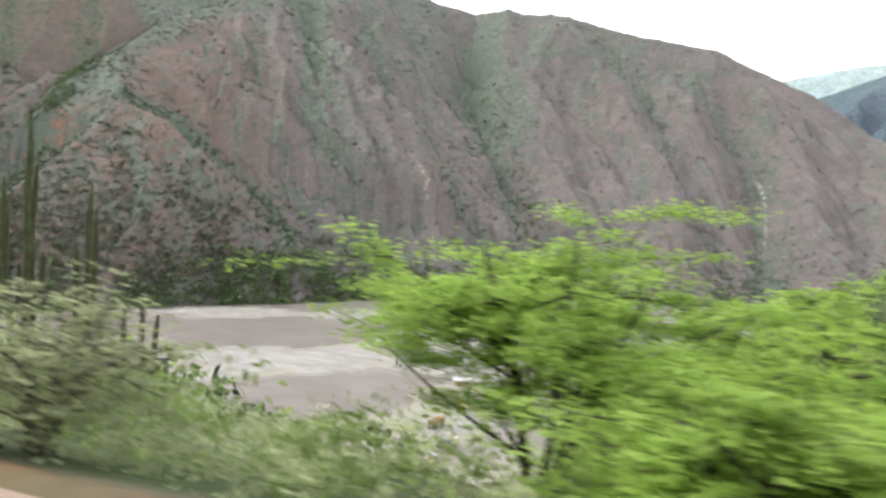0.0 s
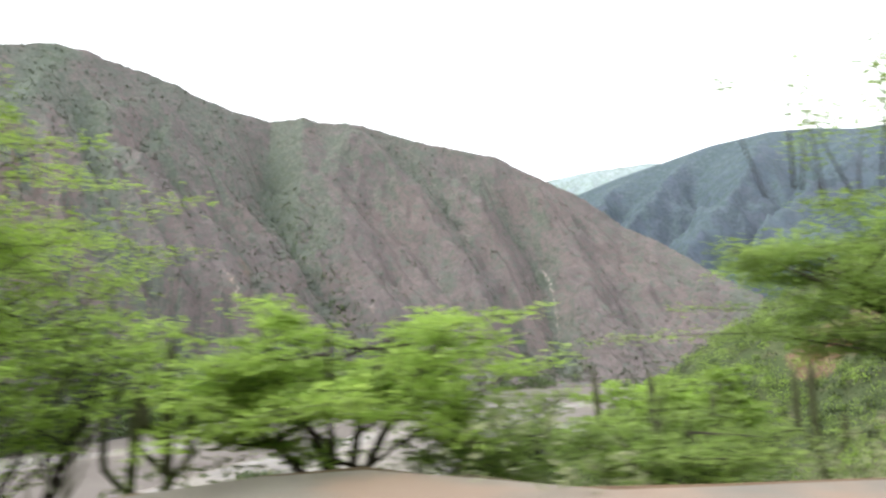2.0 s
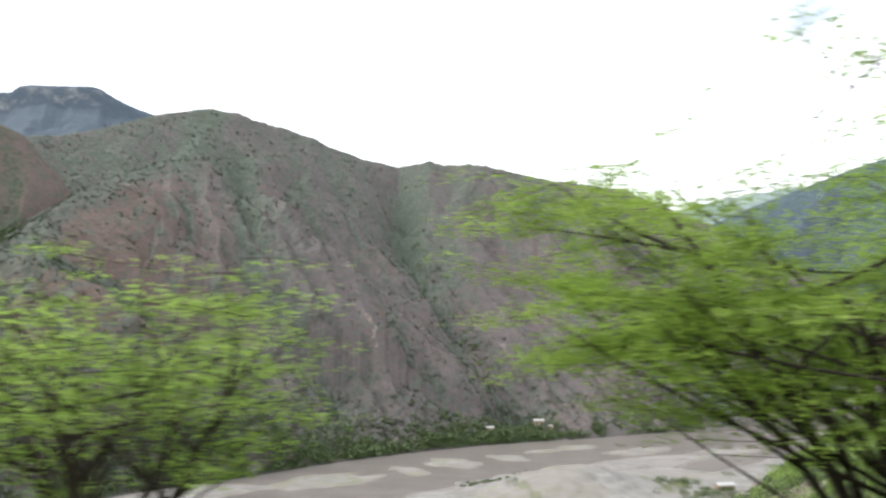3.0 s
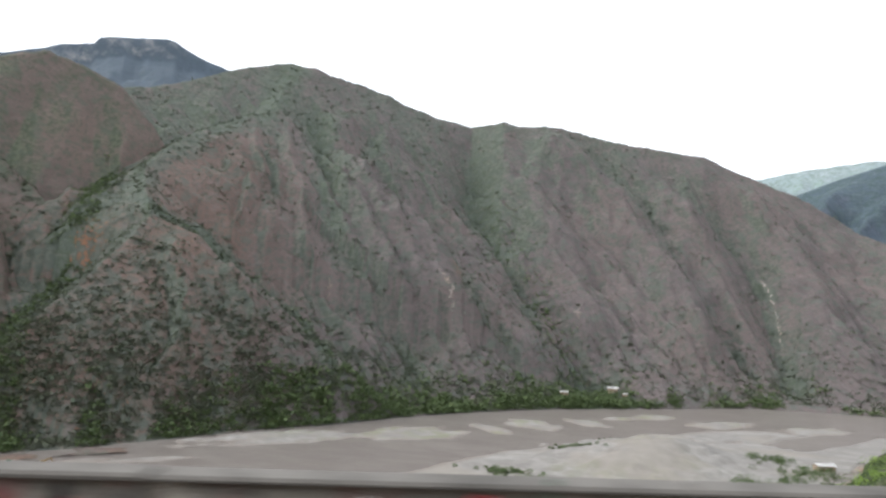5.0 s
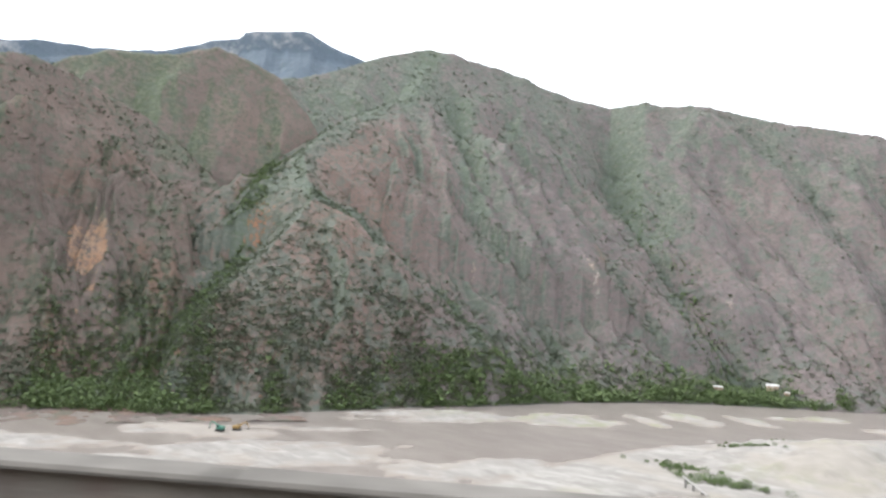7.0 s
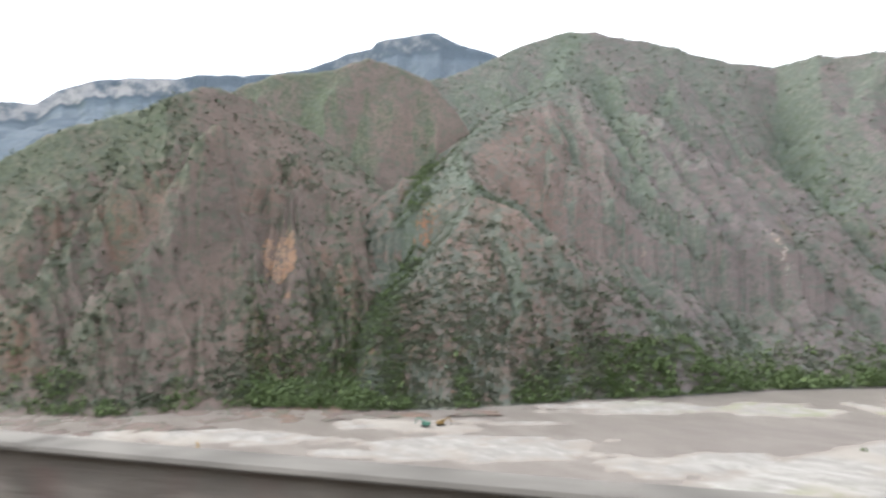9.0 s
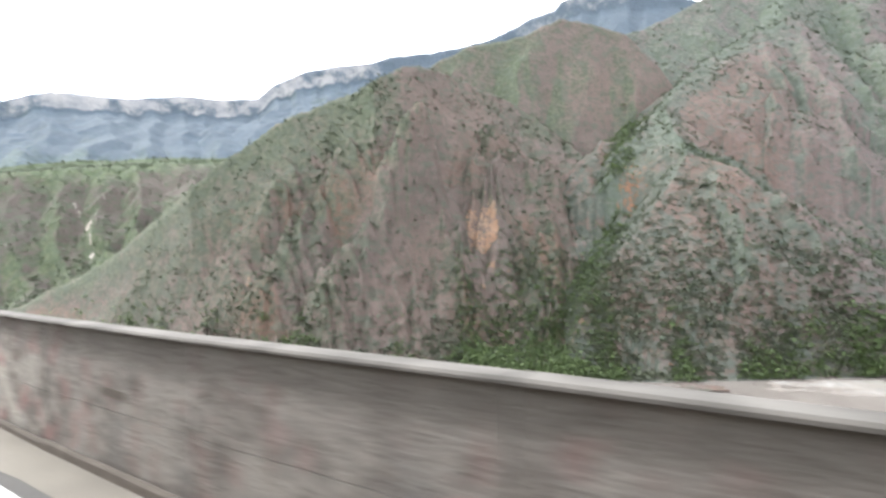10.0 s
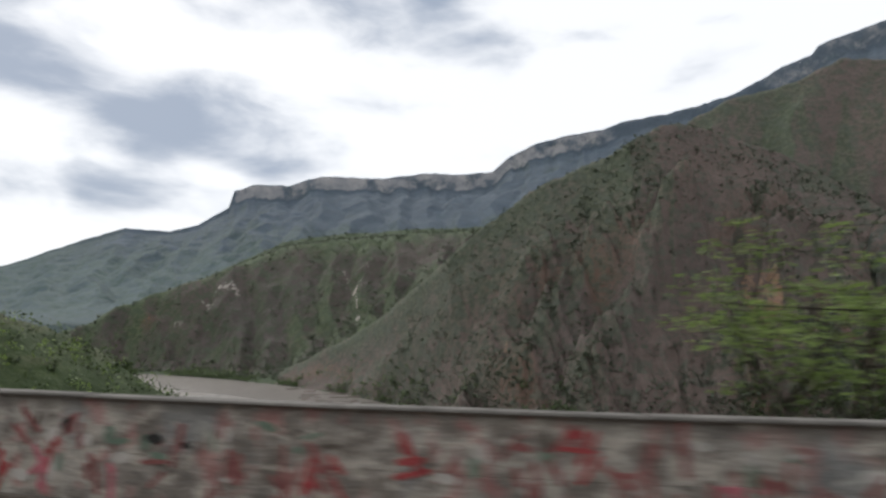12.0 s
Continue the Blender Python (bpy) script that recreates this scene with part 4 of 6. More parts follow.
def wall_material():
    """Old whitewashed plaster over masonry, darker below the cap, with half-scrubbed paint."""
    k = Mat("painted_masonry", 0.9)
    big, mid, fine = k.noise(0.55, 4), k.noise(3.4, 5, 0.62, (1, 1, 1.6)), k.noise(16, 4, 0.6, (1, 1, 2.2))
    patch = k.noise(5.2, 4, 0.6, (1, 1, 1.3), (0.2, 0.1, 0.7))
    c = k.mix(k.span(mid, 0.36, 0.62), (0.205, 0.185, 0.165), (0.46, 0.435, 0.395))
    c = k.mix(k.span(big, 0.47, 0.57, 0, 0.55), c, k.mix(k.span(mid, 0.4, 0.6), (0.16, 0.143, 0.128), (0.27, 0.25, 0.23)))
    c = k.mix(k.span(patch, 0.50, 0.60, 0, 0.8), c, (0.56, 0.525, 0.47))
    c = k.mix(k.span(patch, 0.43, 0.34, 0, 0.5), c, (0.095, 0.09, 0.088))
    c = k.mix(k.span(fine, 0.52, 0.72, 0, 0.7), c, (0.10, 0.095, 0.09))
    along = k.t.nodes.new("ShaderNodeSeparateXYZ")
    k.t.links.new(k.co, along.inputs[0])
    blue = k.noise(1.7, 3, 0.5, (1, 1, 0.8), (0, 0, 1.1))
    c = k.mix(k.span(blue, 0.57, 0.66, 0, 0.4), c, (0.25, 0.29, 0.31))
    c = k.mix(k.span(k.noise(5.5, 3, 0.6, (1, 1, 0.7), (0.3, 0, 0.4)), 0.55, 0.64, 0, 0.5), c, (0.44, 0.16, 0.16))
    # one stretch was never painted
    bare = k.math("MULTIPLY", k.span(along.outputs[0], -84, -89), k.span(along.outputs[0], -129, -125))
    c = k.mix(k.math("MULTIPLY", bare, 0.8), c, k.mix(k.span(mid, 0.36, 0.62), (0.135, 0.122, 0.110), (0.215, 0.197, 0.180)))
    # ragged dark band along the top of the wall, below the coping
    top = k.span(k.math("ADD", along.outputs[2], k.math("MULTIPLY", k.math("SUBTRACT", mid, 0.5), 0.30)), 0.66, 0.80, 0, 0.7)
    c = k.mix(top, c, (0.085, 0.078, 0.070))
    k.colour(c).bump(k.math("ADD", fine, mid), 0.6, 0.03)
    return k.m


M_ASPHALT, M_DUST, M_WALL = asphalt_material(), dust_material(), wall_material()
M_STAIN = plain("brown_stain", (0.15, 0.130, 0.112), 0.9, 0.3, 8)
M_CAP = plain("concrete_cap", (0.175, 0.164, 0.15), 0.9, 0.45, 3)
M_MARK = plain("road_paint", (0.75, 0.74, 0.70), 0.7, 0.25, 3)


def ribbon(name, line, d0, d1, z, mat, parent=None, thick=0.0):
    a, b = offset_line(line, d0), offset_line(line, d1)
    n = len(a)
    zz = np.full(n, z)
    rows = [np.column_stack([a, zz]), np.column_stack([b, zz])]
    if thick:
        rows = [np.column_stack([a, zz - thick]), *rows, np.column_stack([b, zz - thick])]
    v = np.stack(rows, 1)
    me = raw_mesh(name, v.reshape(-1, 3), grid_faces(n, len(rows))[:, ::-1], mat, shade=False)
    ob = new(name, me)
    ob.parent = parent
    return ob


LANE = np.minimum(EDGE - 0.85, 2.35)
road = tagged(ribbon("road", road_line, -4.6, LANE, 0.0, M_ASPHALT, thick=0.04), "worn grey asphalt mountain road", "road", kind="structure")
ribbon("edge_line", road_line, LANE - 0.24, LANE - 0.12, 0.004, M_MARK, road)
shoulder = tagged(ribbon("shoulder", road_line, LANE, EDGE - 0.12, -0.012, M_DUST), "pale dusty roadside shoulder", "roadside", kind="structure")


def build_wall():
    parapet = thing("parapet_wall", "weathered whitewashed masonry parapet covered in faded red graffiti", "wall", kind="structure")
    cap = thing("coping", "grey concrete coping along the parapet", "coping", kind="structure")
    near, far = wall_line, offset_line(wall_line, 0.155)
    cn, cf = offset_line(wall_line, -0.025), offset_line(wall_line, CAP_W - 0.025)
    # the wall stands higher on the outside of the bend
    taller = 0.12 * smooth(-117, -123, wall_line[:, 0]) * (1 - smooth(-139.5, -142, wall_line[:, 0]))
    rng = random.Random(4)

    def prism(name, a, b, c, d, z0, z1, mat, parent, bev, rise=(0.0, 0.0)):
        bm = bmesh.new()
        lo = [bm.verts.new((*p, z0)) for p in (a, b, c, d)]
        hi = [bm.verts.new((*p, z1 + up)) for p, up in zip((a, b, c, d), (rise[0], rise[1], rise[1], rise[0]))]
        bm.faces.new(lo)
        bm.faces.new(hi[::-1])
        for i in range(4):
            j = (i + 1) % 4
            bm.faces.new((lo[j], lo[i], hi[i], hi[j]))
        bmesh.ops.recalc_face_normals(bm, faces=bm.faces)
        if name == "slab":
            for v, up in zip(lo, (rise[0], rise[1], rise[1], rise[0])):
                v.co.z += up
        if bev:
            bmesh.ops.bevel(bm, geom=[e for e in bm.edges if sum(v in hi for v in e.verts) == 2], offset=bev, segments=1, affect="EDGES")
        part(name, bm, mat, parent)

    for i in range(0, len(near) - 4, 4):
        e = 0.006 if rng.random() < 0.6 else 0.0
        j = rng.uniform(-0.006, 0.006)
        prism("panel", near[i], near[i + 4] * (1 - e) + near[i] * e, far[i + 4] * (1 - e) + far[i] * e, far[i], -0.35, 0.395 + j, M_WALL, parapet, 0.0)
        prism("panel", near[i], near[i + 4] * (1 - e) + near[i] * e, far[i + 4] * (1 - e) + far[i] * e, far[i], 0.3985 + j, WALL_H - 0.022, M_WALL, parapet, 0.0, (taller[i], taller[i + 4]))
        e = 0.008
        h = WALL_H + rng.uniform(-0.004, 0.004)
        prism("slab", cn[i], cn[i + 4] * (1 - e) + cn[i] * e, cf[i + 4] * (1 - e) + cf[i] * e, cf[i], WALL_H - 0.022, h, M_CAP, cap, 0.012, (taller[i], taller[i + 4]))
    # a rough plinth along the foot
    foot = offset_line(wall_line, -0.05)
    for i in range(0, len(near) - 4, 4):
        prism("plinth", foot[i], foot[i + 4], near[i + 4], near[i], -0.3, 0.045 + rng.uniform(-0.012, 0.02), M_STAIN, parapet, 0.015)


build_wall()

# ---- scattered shrubs and trees on the slopes ----
def leaf_quads(centres, normals_tilt, length, width, rng):
    """Small leaf blades at the given places: verts and faces."""
    n = len(centres)
    a = rng.uniform(0, 6.283, n)
    t = rng.normal(0, normals_tilt, n)
    u = np.stack([np.cos(a) * np.cos(t), np.sin(a) * np.cos(t), np.sin(t)], -1)
    b = rng.normal(0, 0.6, n)
    w = np.stack([-np.sin(a) * np.cos(b), np.cos(a) * np.cos(b), np.sin(b)], -1)
    L, W = length * rng.uniform(0.6, 1.3, (n, 1)), width * rng.uniform(0.6, 1.3, (n, 1))
    v = np.stack([centres - u * L * 0.5, centres + w * W * 0.5 - u * L * 0.05, centres + u * L * 0.5, centres - w * W * 0.5 - u * L * 0.05], 1)
    return v.reshape(-1, 3), np.arange(4 * n).reshape(n, 4)


def clumps(name, xyz, size, mat, label, category, rng, flat=0.5, blades=8):
    """Many small shrubs or far trees, each a ragged heap of leafy sprays, as one object."""
    size = np.asarray(size)
    n = len(xyz)
    d = rng.normal(0, 1, (n, blades, 3))
    d /= np.linalg.norm(d, axis=-1)[..., None]
    out = d * rng.uniform(0.25, 1.0, (n, blades, 1)) * rng.uniform(0.7, 1.35, (n, 1, 3)) * np.array([1.15, 1.15, flat])
    centres = xyz[:, None] + (out + np.array([0, 0, 0.6 * flat])) * size[:, None, None]
    long = np.repeat(size, blades)[:, None] * 1.9 / blades ** 0.42
    v, f = leaf_quads(centres.reshape(-1, 3), 0.45, long, 0.72 * long, rng)
    me = raw_mesh(name, v, f, mat, shade=False)
    return tagged(new(name, me), label, category, kind="stuff")


def scatter_hill(fn, a0, a1, n, rng, smax=1.03, r0=360, r1=1050):
    az = rng.uniform(a0, a1, n)
    r = rng.uniform(r0, r1, n)
    z, veg, rock, red, s = fn(az, r)
    chance = np.clip(0.16 + 0.5 * veg, 0.12, 0.8) * (1 + 1.6 * (1 - smooth(0.06, 0.38, s))) * (1 - 0.6 * smooth(0.55, 0.95, s)) * (s > 0.0) * (s < smax) * (rock < 0.45) * (z > RIVER_Z + 0.5)
    ok = rng.random(n) < chance
    x, y = polar(az, r)
    return np.stack([x, y, z], -1)[ok], s[ok], veg[ok]


def plant_slopes():
    rng = np.random.default_rng(5)
    pts, sizes, wide, spread = [], [], [], []
    for fn, a0, a1, n, r0, r1 in ((main_height, -30, 55, 68000, 360, 1050), (dome_height, 45, 100, 76000, 385, 660), (plateau_height, 78, 113, 20000, 700, 1320)):
        p, s, veg = scatter_hill(fn, a0, a1, n, rng, 1.03, r0, r1)
        keep = s > 0.05
        pts.append(p[keep])
        sizes.append((rng.gamma(2.2, 0.42, keep.sum()) + 0.50) * (0.8 + 0.4 * np.clip(veg[keep], 0, 1)) * (1.5 if r0 > 600 else 1.0))
        # thickets, some metres across, that keep together
        p, s, veg = scatter_hill(fn, a0, a1, n, rng, 1.0, r0, r1)
        dense = fbm(p[:, 0] * 0.03, p[:, 1] * 0.03, 401) + 0.16 * np.clip(veg, 0, 1.2) + 0.14 * (1 - smooth(0.1, 0.5, s))
        keep = (s > 0.04) & (dense > 0.60) & (rng.random(len(s)) < 0.7)
        wide.append(p[keep])
        spread.append((rng.gamma(3.0, 0.40, keep.sum()) + 0.7) * (1.4 if r0 > 600 else 1.0))
    clumps("mountain_shrubs", np.concatenate(pts), np.concatenate(sizes), M_BUSH, "dark green shrubs dotted over the dry mountainsides", "shrubs", rng, 0.7, 8)
    clumps("mountain_thickets", np.concatenate(wide), np.concatenate(spread), M_THICKET, "low olive thickets spread in patches over the slopes", "shrubs", rng, 0.42, 14)
    pts, sizes = [], []
    for fn, a0, a1, n in ((main_height, -20, 50, 60000), (dome_height, 45, 100, 30000), (plateau_height, 92, 113, 30000)):
        az = rng.uniform(a0, a1, n)
        r = curve(BANK, az, 1) + rng.gamma(1.4, 13, n)
        z, veg, rock, red, s = fn(az, r)
        dens = np.clip(0.12 + 0.3 * smooth(6, 10, az) * smooth(36, 30, az) + 2.4 * (fbm(az * 0.35, r * 0.02, 201) - 0.46) + 0.40 * smooth(40, 28, az) * smooth(0, 8, az) - 0.3 * smooth(36, 42, az) * (az < 51), 0.0, 0.9) * (z > RIVER_Z + 0.3) * (z < RIVER_Z + 38)
        ok = rng.random(n) < 0.24 * dens
        x, y = polar(az, r)
        pts.append(np.stack([x, y, z], -1)[ok])
        sizes.append(rng.gamma(2, 0.75, ok.sum()) + 0.5)
    # thicker scrub at the foot of the two hills, green in the ravine's mouth and olive under the spur
    for lo, hi, count in ((51, 64, 5200), (33, 55, 9800)):
        az = rng.uniform(lo, hi, count)
        r = curve(BANK, az, 1) + rng.gamma(1.6, 22, count)
        z = np.maximum(main_height(az, r)[0], np.where(az > 45, dome_height(az, r)[0], -99))
        ok = (rng.random(count) < np.clip(2.4 * (fbm(az * 0.5, r * 0.02, 203) - 0.18), 0.15, 1)) & (z > RIVER_Z + 0.5) & (z < RIVER_Z + 75)
        x, y = polar(az, r)
        p, size = np.stack([x, y, z], -1)[ok], rng.gamma(2, 0.45, int(ok.sum())) + 0.4
        if lo > 40:
            pts.append(p)
            sizes.append(size)
        else:
            clumps("foot_scrub", p, size, M_THICKET, "olive scrub at the foot of the spur", "shrubs", rng, 0.5, 16)
    # the green gullies
    for line, wid, cnt in (([(-176, 664), (-136, 599), (-115, 560)], 16, 500), ([(-288, 784), (-230, 725), (-176, 664)], 12, 260), ([(-554, 420), (-519, 371), (-487, 330), (-462, 285), (-446, 245), (-430, 208)], 8, 1100), ([(-447, 374), (-440, 405), (-429, 442), (-405, 455), (-380, 462), (-335, 425), (-300, 400)], 4, 110)):
        q = resample(line, 2.0, 1)
        k = rng.integers(0, len(q), cnt)
        x, y = q[k, 0] + rng.normal(0, wid, cnt), q[k, 1] + rng.normal(0, wid, cnt)
        az, r = to_polar(x, y)
        z = np.maximum(main_height(az, r)[0], np.where(az > 45, dome_height(az, r)[0], -99))
        pts.append(np.stack([x, y, z], -1))
        sizes.append(rng.gamma(3, 0.45, cnt) + 0.5)
    clumps("riverbank_trees", np.concatenate(pts), np.concatenate(sizes), M_BANK, "dense green trees along the far bank and gullies", "trees", rng, 0.72, 26)


plant_slopes()


def acacia(loc, top, radius, height, leaves, mat, seed, stems=4, sparse_top=0.0, label="", leaf=(0.16, 0.07), name="tree", thick=1.0, sprays=30, spray_lean=(0, 0), ragged=0.05, spray_reach=0.9):
    """A thin-leaved thorn tree: stems that fork into limbs and twigs, with feathery leaf sprays in flat plates. top: height of the crown's top over z = 0."""
    rng = np.random.default_rng(seed)
    base = np.array([loc[0], loc[1], float(near_z(loc[0], loc[1])[0]) - 0.1])
    tree = thing(name, label, "tree", Matrix.Translation(base))
    zc = top - base[2] - height / 2
    pads = []
    for s in range(stems):
        a = 6.283 * (s + rng.uniform(-0.3, 0.3)) / stems
        rad = radius * rng.uniform(0.35, 0.75)
        tip = np.array([math.cos(a) * rad, math.sin(a) * rad, zc + height * rng.uniform(-0.05, 0.35)])
        mid = tip * np.array([0.35, 0.35, 0.5]) + rng.normal(0, 0.12 * radius / 2, 3)
        stem = [(1 - u) ** 2 * np.array([0.12 * math.cos(a), 0.12 * math.sin(a), 0]) + 2 * u * (1 - u) * mid + u * u * tip for u in np.linspace(0, 1, 7)]
        r0 = thick * (0.055 + 0.022 * radius) * rng.uniform(0.8, 1.2)
        bt = bmesh.new()
        tube(bt, stem, np.linspace(r0, r0 * 0.3, 7), 6)
        part("stem", bt, M_BARK, tree, smooth_faces=True)
        for k in range(9):
            bb = bmesh.new()
            u = rng.uniform(0.3, 1.0)
            p0 = np.array(stem[int(u * 6)])
            b = a + rng.normal(0, 1.1)
            rr = radius * math.sqrt(rng.uniform(0.08, 1.0))
            end = np.array([math.cos(b) * rr, math.sin(b) * rr, 0])
            dome = math.sqrt(max(0, 1 - (rr / radius) ** 2))
            end[2] = zc + height * (0.5 * dome * rng.uniform(-0.75, 1.0) + rng.uniform(-0.12, ragged))
            q = 0.5 * (p0 + end) + rng.normal(0, 0.1 * radius / 2, 3)
            limb = [(1 - w) ** 2 * p0 + 2 * w * (1 - w) * q + w * w * end for w in np.linspace(0, 1, 5)]
            tube(bb, limb, np.linspace(r0 * 0.38, 0.008, 5), 5)
            for j in range(7):
                w = rng.uniform(0.4, 1.0)
                c = np.array(limb[min(4, int(w * 4.99))])
                e = c + np.array([*(rng.normal(0, 0.20 * radius, 2)), rng.normal(0.04, 0.05 * radius)])
                tube(bb, [c, 0.5 * (c + e) + rng.normal(0, 0.03, 3), e], [0.010 * thick, 0.007 * thick, 0.004], 4)
                pads.append((c, e))
            part("branch", bb, M_BARK, tree, smooth_faces=True)
    if sparse_top:
        for k in range(sprays):
            b, rr = rng.uniform(0, 6.283), spray_reach * radius * math.sqrt(rng.uniform(0, 1))
            bb = bmesh.new()
            c = np.array([math.cos(b) * rr + spray_lean[0], math.sin(b) * rr + spray_lean[1], zc + height * 0.30])
            e = c + np.array([rng.normal(0, 0.3), rng.normal(0, 0.3), sparse_top * rng.uniform(0.4, 1.0)])
            tube(bb, [c, 0.5 * (c + e) + rng.normal(0, 0.05, 3), e], [0.020, 0.013, 0.006], 4)
            pads.append((0.5 * (c + e), e))
            pads.append((0.4 * c + 0.6 * e, e + np.array([*rng.normal(0, 0.25, 2), 0])))
            part("branch", bb, M_BARK, tree, smooth_faces=True)
    per = max(10, leaves // len(pads))
    cs = []
    dense = len(pads) - (2 * sprays if sparse_top else 0)
    for i, (c, e) in enumerate(pads):
        w = rng.random((per if i < dense else max(8, int(per * 0.3)), 1))
        p = c + (e - c) * (0.15 + 1.05 * w) + rng.normal(0, 1, (len(w), 3)) * np.array([0.135, 0.135, 0.045]) * (0.5 + 0.22 * radius)
        cs.append(p)
    cs = np.concatenate(cs)
    v, f = leaf_quads(cs, 0.3, leaf[0], leaf[1], rng)
    me = raw_mesh("crown", v, f, mat, shade=False)
    ob = new("crown", me)
    ob.parent = tree
    return tree


acacia((-1.7, 7.4), 1.95, 2.3, 3.2, 38000, M_LIME, 11, 6, thick=0.6, leaf=(0.10, 0.044), label="bright lime thorn tree on the roadside slope")
acacia((-18.4, 6.0), 4.0, 3.8, 4.1, 70000, M_LEAF, 12, 5, sparse_top=2.2, sprays=36, spray_lean=(-0.6, -0.8), spray_reach=0.7, leaf=(0.105, 0.048), thick=0.7, label="tall olive thorn tree with thin airy top")
acacia((-27.5, 3.8), 1.9, 2.1, 2.2, 19000, M_LIME, 13, 5, thick=0.65, leaf=(0.125, 0.055), label="low spreading lime thorn tree by the verge")
acacia((-35.0, 2.9), 5.2, 4.7, 6.0, 90000, M_FRESH, 14, 9, sparse_top=0.6, sprays=18, ragged=0.14, spray_lean=(0.6, -1.4), spray_reach=0.45, thick=0.6, leaf=(0.10, 0.046), label="large many-stemmed thorn tree with dark limbs")
acacia((-31.6, 3.6), 2.4, 1.8, 2.9, 6500, M_LIME, 19, 5, thick=0.5, ragged=0.2, leaf=(0.12, 0.055), label="small lime-green thorn tree beside the larger one")
acacia((-43.3, -0.9), 2.85, 2.2, 3.1, 10500, M_LIME, 15, 5, thick=0.55, ragged=0.24, leaf=(0.085, 0.04), label="open lime-green thorn tree with visible twigs")
acacia((-47.3, -3.1), 1.15, 1.5, 1.3, 6500, M_LIME, 16, 5, thick=0.55, ragged=0.26, leaf=(0.075, 0.036), label="low lime thorn bush below the road")
acacia((-146.2, -54.9), 3.0, 2.0, 2.6, 3400, M_OLIVE, 17, 3, thick=0.35, leaf=(0.12, 0.055), label="thin-leaved tree standing behind the parapet")
acacia((1.7, 8.6), 0.95, 2.0, 2.2, 20000, M_LIME, 18, 4, leaf=(0.12, 0.052), label="low lime thorn tree on the slope")
acacia((-22.2, 8.8), 0.6, 1.6, 2.0, 13000, M_LIME, 21, 4, label="small lime tree among cacti")
acacia((-17.0, 5.0), 1.0, 1.5, 2.2, 9000, M_LIME, 22, 5, thick=0.5, leaf=(0.12, 0.055), name="bush", label="leafy green bush under the olive thorn tree")
acacia((-4.3, 2.9), 0.75, 1.0, 1.3, 2300, M_SCRUB, 25, 6, thick=0.3, ragged=0.3, leaf=(0.09, 0.035), name="bush", label="tall grey-green bush at the road edge")
acacia((0.4, 4.9), 0.6, 1.3, 1.7, 11000, M_LIME, 26, 5, thick=0.45, leaf=(0.11, 0.05), name="bush", label="lime bush on the slope below the road")
acacia((1.5, 5.2), 0.7, 1.3, 1.7, 10000, M_FRESH, 27, 5, thick=0.45, leaf=(0.11, 0.05), name="bush", label="green bush on the slope below the road")
acacia((-23.7, 3.4), 0.75, 1.2, 1.5, 6500, M_LEAF, 23, 5, thick=0.4, leaf=(0.11, 0.045), name="bush", label="soft green bush at the road edge")
acacia((-25.6, 4.4), 0.7, 1.3, 1.6, 6500, M_LEAF, 24, 5, thick=0.4, leaf=(0.11, 0.045), name="bush", label="olive-green bush behind the verge")


def scrub(name, pts, radii, per, mat, label, seed, leaf=(0.11, 0.05)):
    """Low scrub: leaf sprays round each root, as one object."""
    rng = np.random.default_rng(seed)
    cs = []
    for p, r in zip(pts, radii):
        d = rng.normal(0, 1, (per, 3))
        d /= np.linalg.norm(d, axis=1)[:, None]
        q = d * rng.uniform(0.35, 1.0, (per, 1)) ** 0.6 * r * np.array([1.1, 1.1, 0.75])
        cs.append(p + q + np.array([0, 0, 0.45 * r]))
    v, f = leaf_quads(np.concatenate(cs), 0.7, leaf[0], leaf[1], rng)
    me = raw_mesh(name, v, f, mat, shade=False)
    return tagged(new(name, me), label, "shrubs", kind="stuff")


def plant_verge():
    rng = np.random.default_rng(31)
    v = np.gradient(road_line, axis=0)
    nrm = np.stack([v[:, 1], -v[:, 0]], 1) / np.linalg.norm(v, axis=1)[:, None]
    groups = {"verge_scrub": ([], []), "slope_scrub": ([], []), "slope_bushes": ([], [])}
    for k in range(len(road_line)):
        x = road_line[k, 0]
        if x > 80 or x < -62:
            continue
        for name, count, lo, hi, r0, r1 in (("verge_scrub", 2 if x < 12 else 0, 0.35, 2.6, 0.2, 0.55), ("slope_scrub", 10 if x < 20 else 0, 1.6, 14, 0.45, 1.15), ("slope_bushes", 13 if x < 20 else 14, 10 if x < 20 else 3, 75 if x < 20 else 125, 0.8, 2.2)):
            for _ in range(count):
                d = EDGE[k] + rng.uniform(lo, hi)
                p = road_line[k] + nrm[k] * d + rng.normal(0, 0.4, 2)
                groups[name][0].append(p)
                groups[name][1].append(rng.uniform(r0, r1))
    for name, per, mats, leaf, label in (("verge_scrub", 110, (M_SCRUB, M_SCRUB), (0.10, 0.035), "dry grey-green scrub and grass at the road edge"),
                                         ("slope_scrub", 165, (M_SCRUB, M_OLIVE), (0.14, 0.065), "dense olive scrub covering the slope below the road"),
                                         ("slope_bushes", 42, (M_LEAF, M_GREEN), (0.50, 0.30), "olive and dark green bushes further down the slope")):
        p, r = np.array(groups[name][0]), np.array(groups[name][1])
        z = near_z(p[:, 0], p[:, 1])[0]
        first = fbm(p[:, 0] * 0.22, p[:, 1] * 0.22, 311) > 0.5
        for k, mat in enumerate(mats):
            pick = first == bool(k)
            scrub(name, np.column_stack([p, z])[pick], r[pick], per, mat, label, 40 + len(name) + k, leaf)


plant_verge()


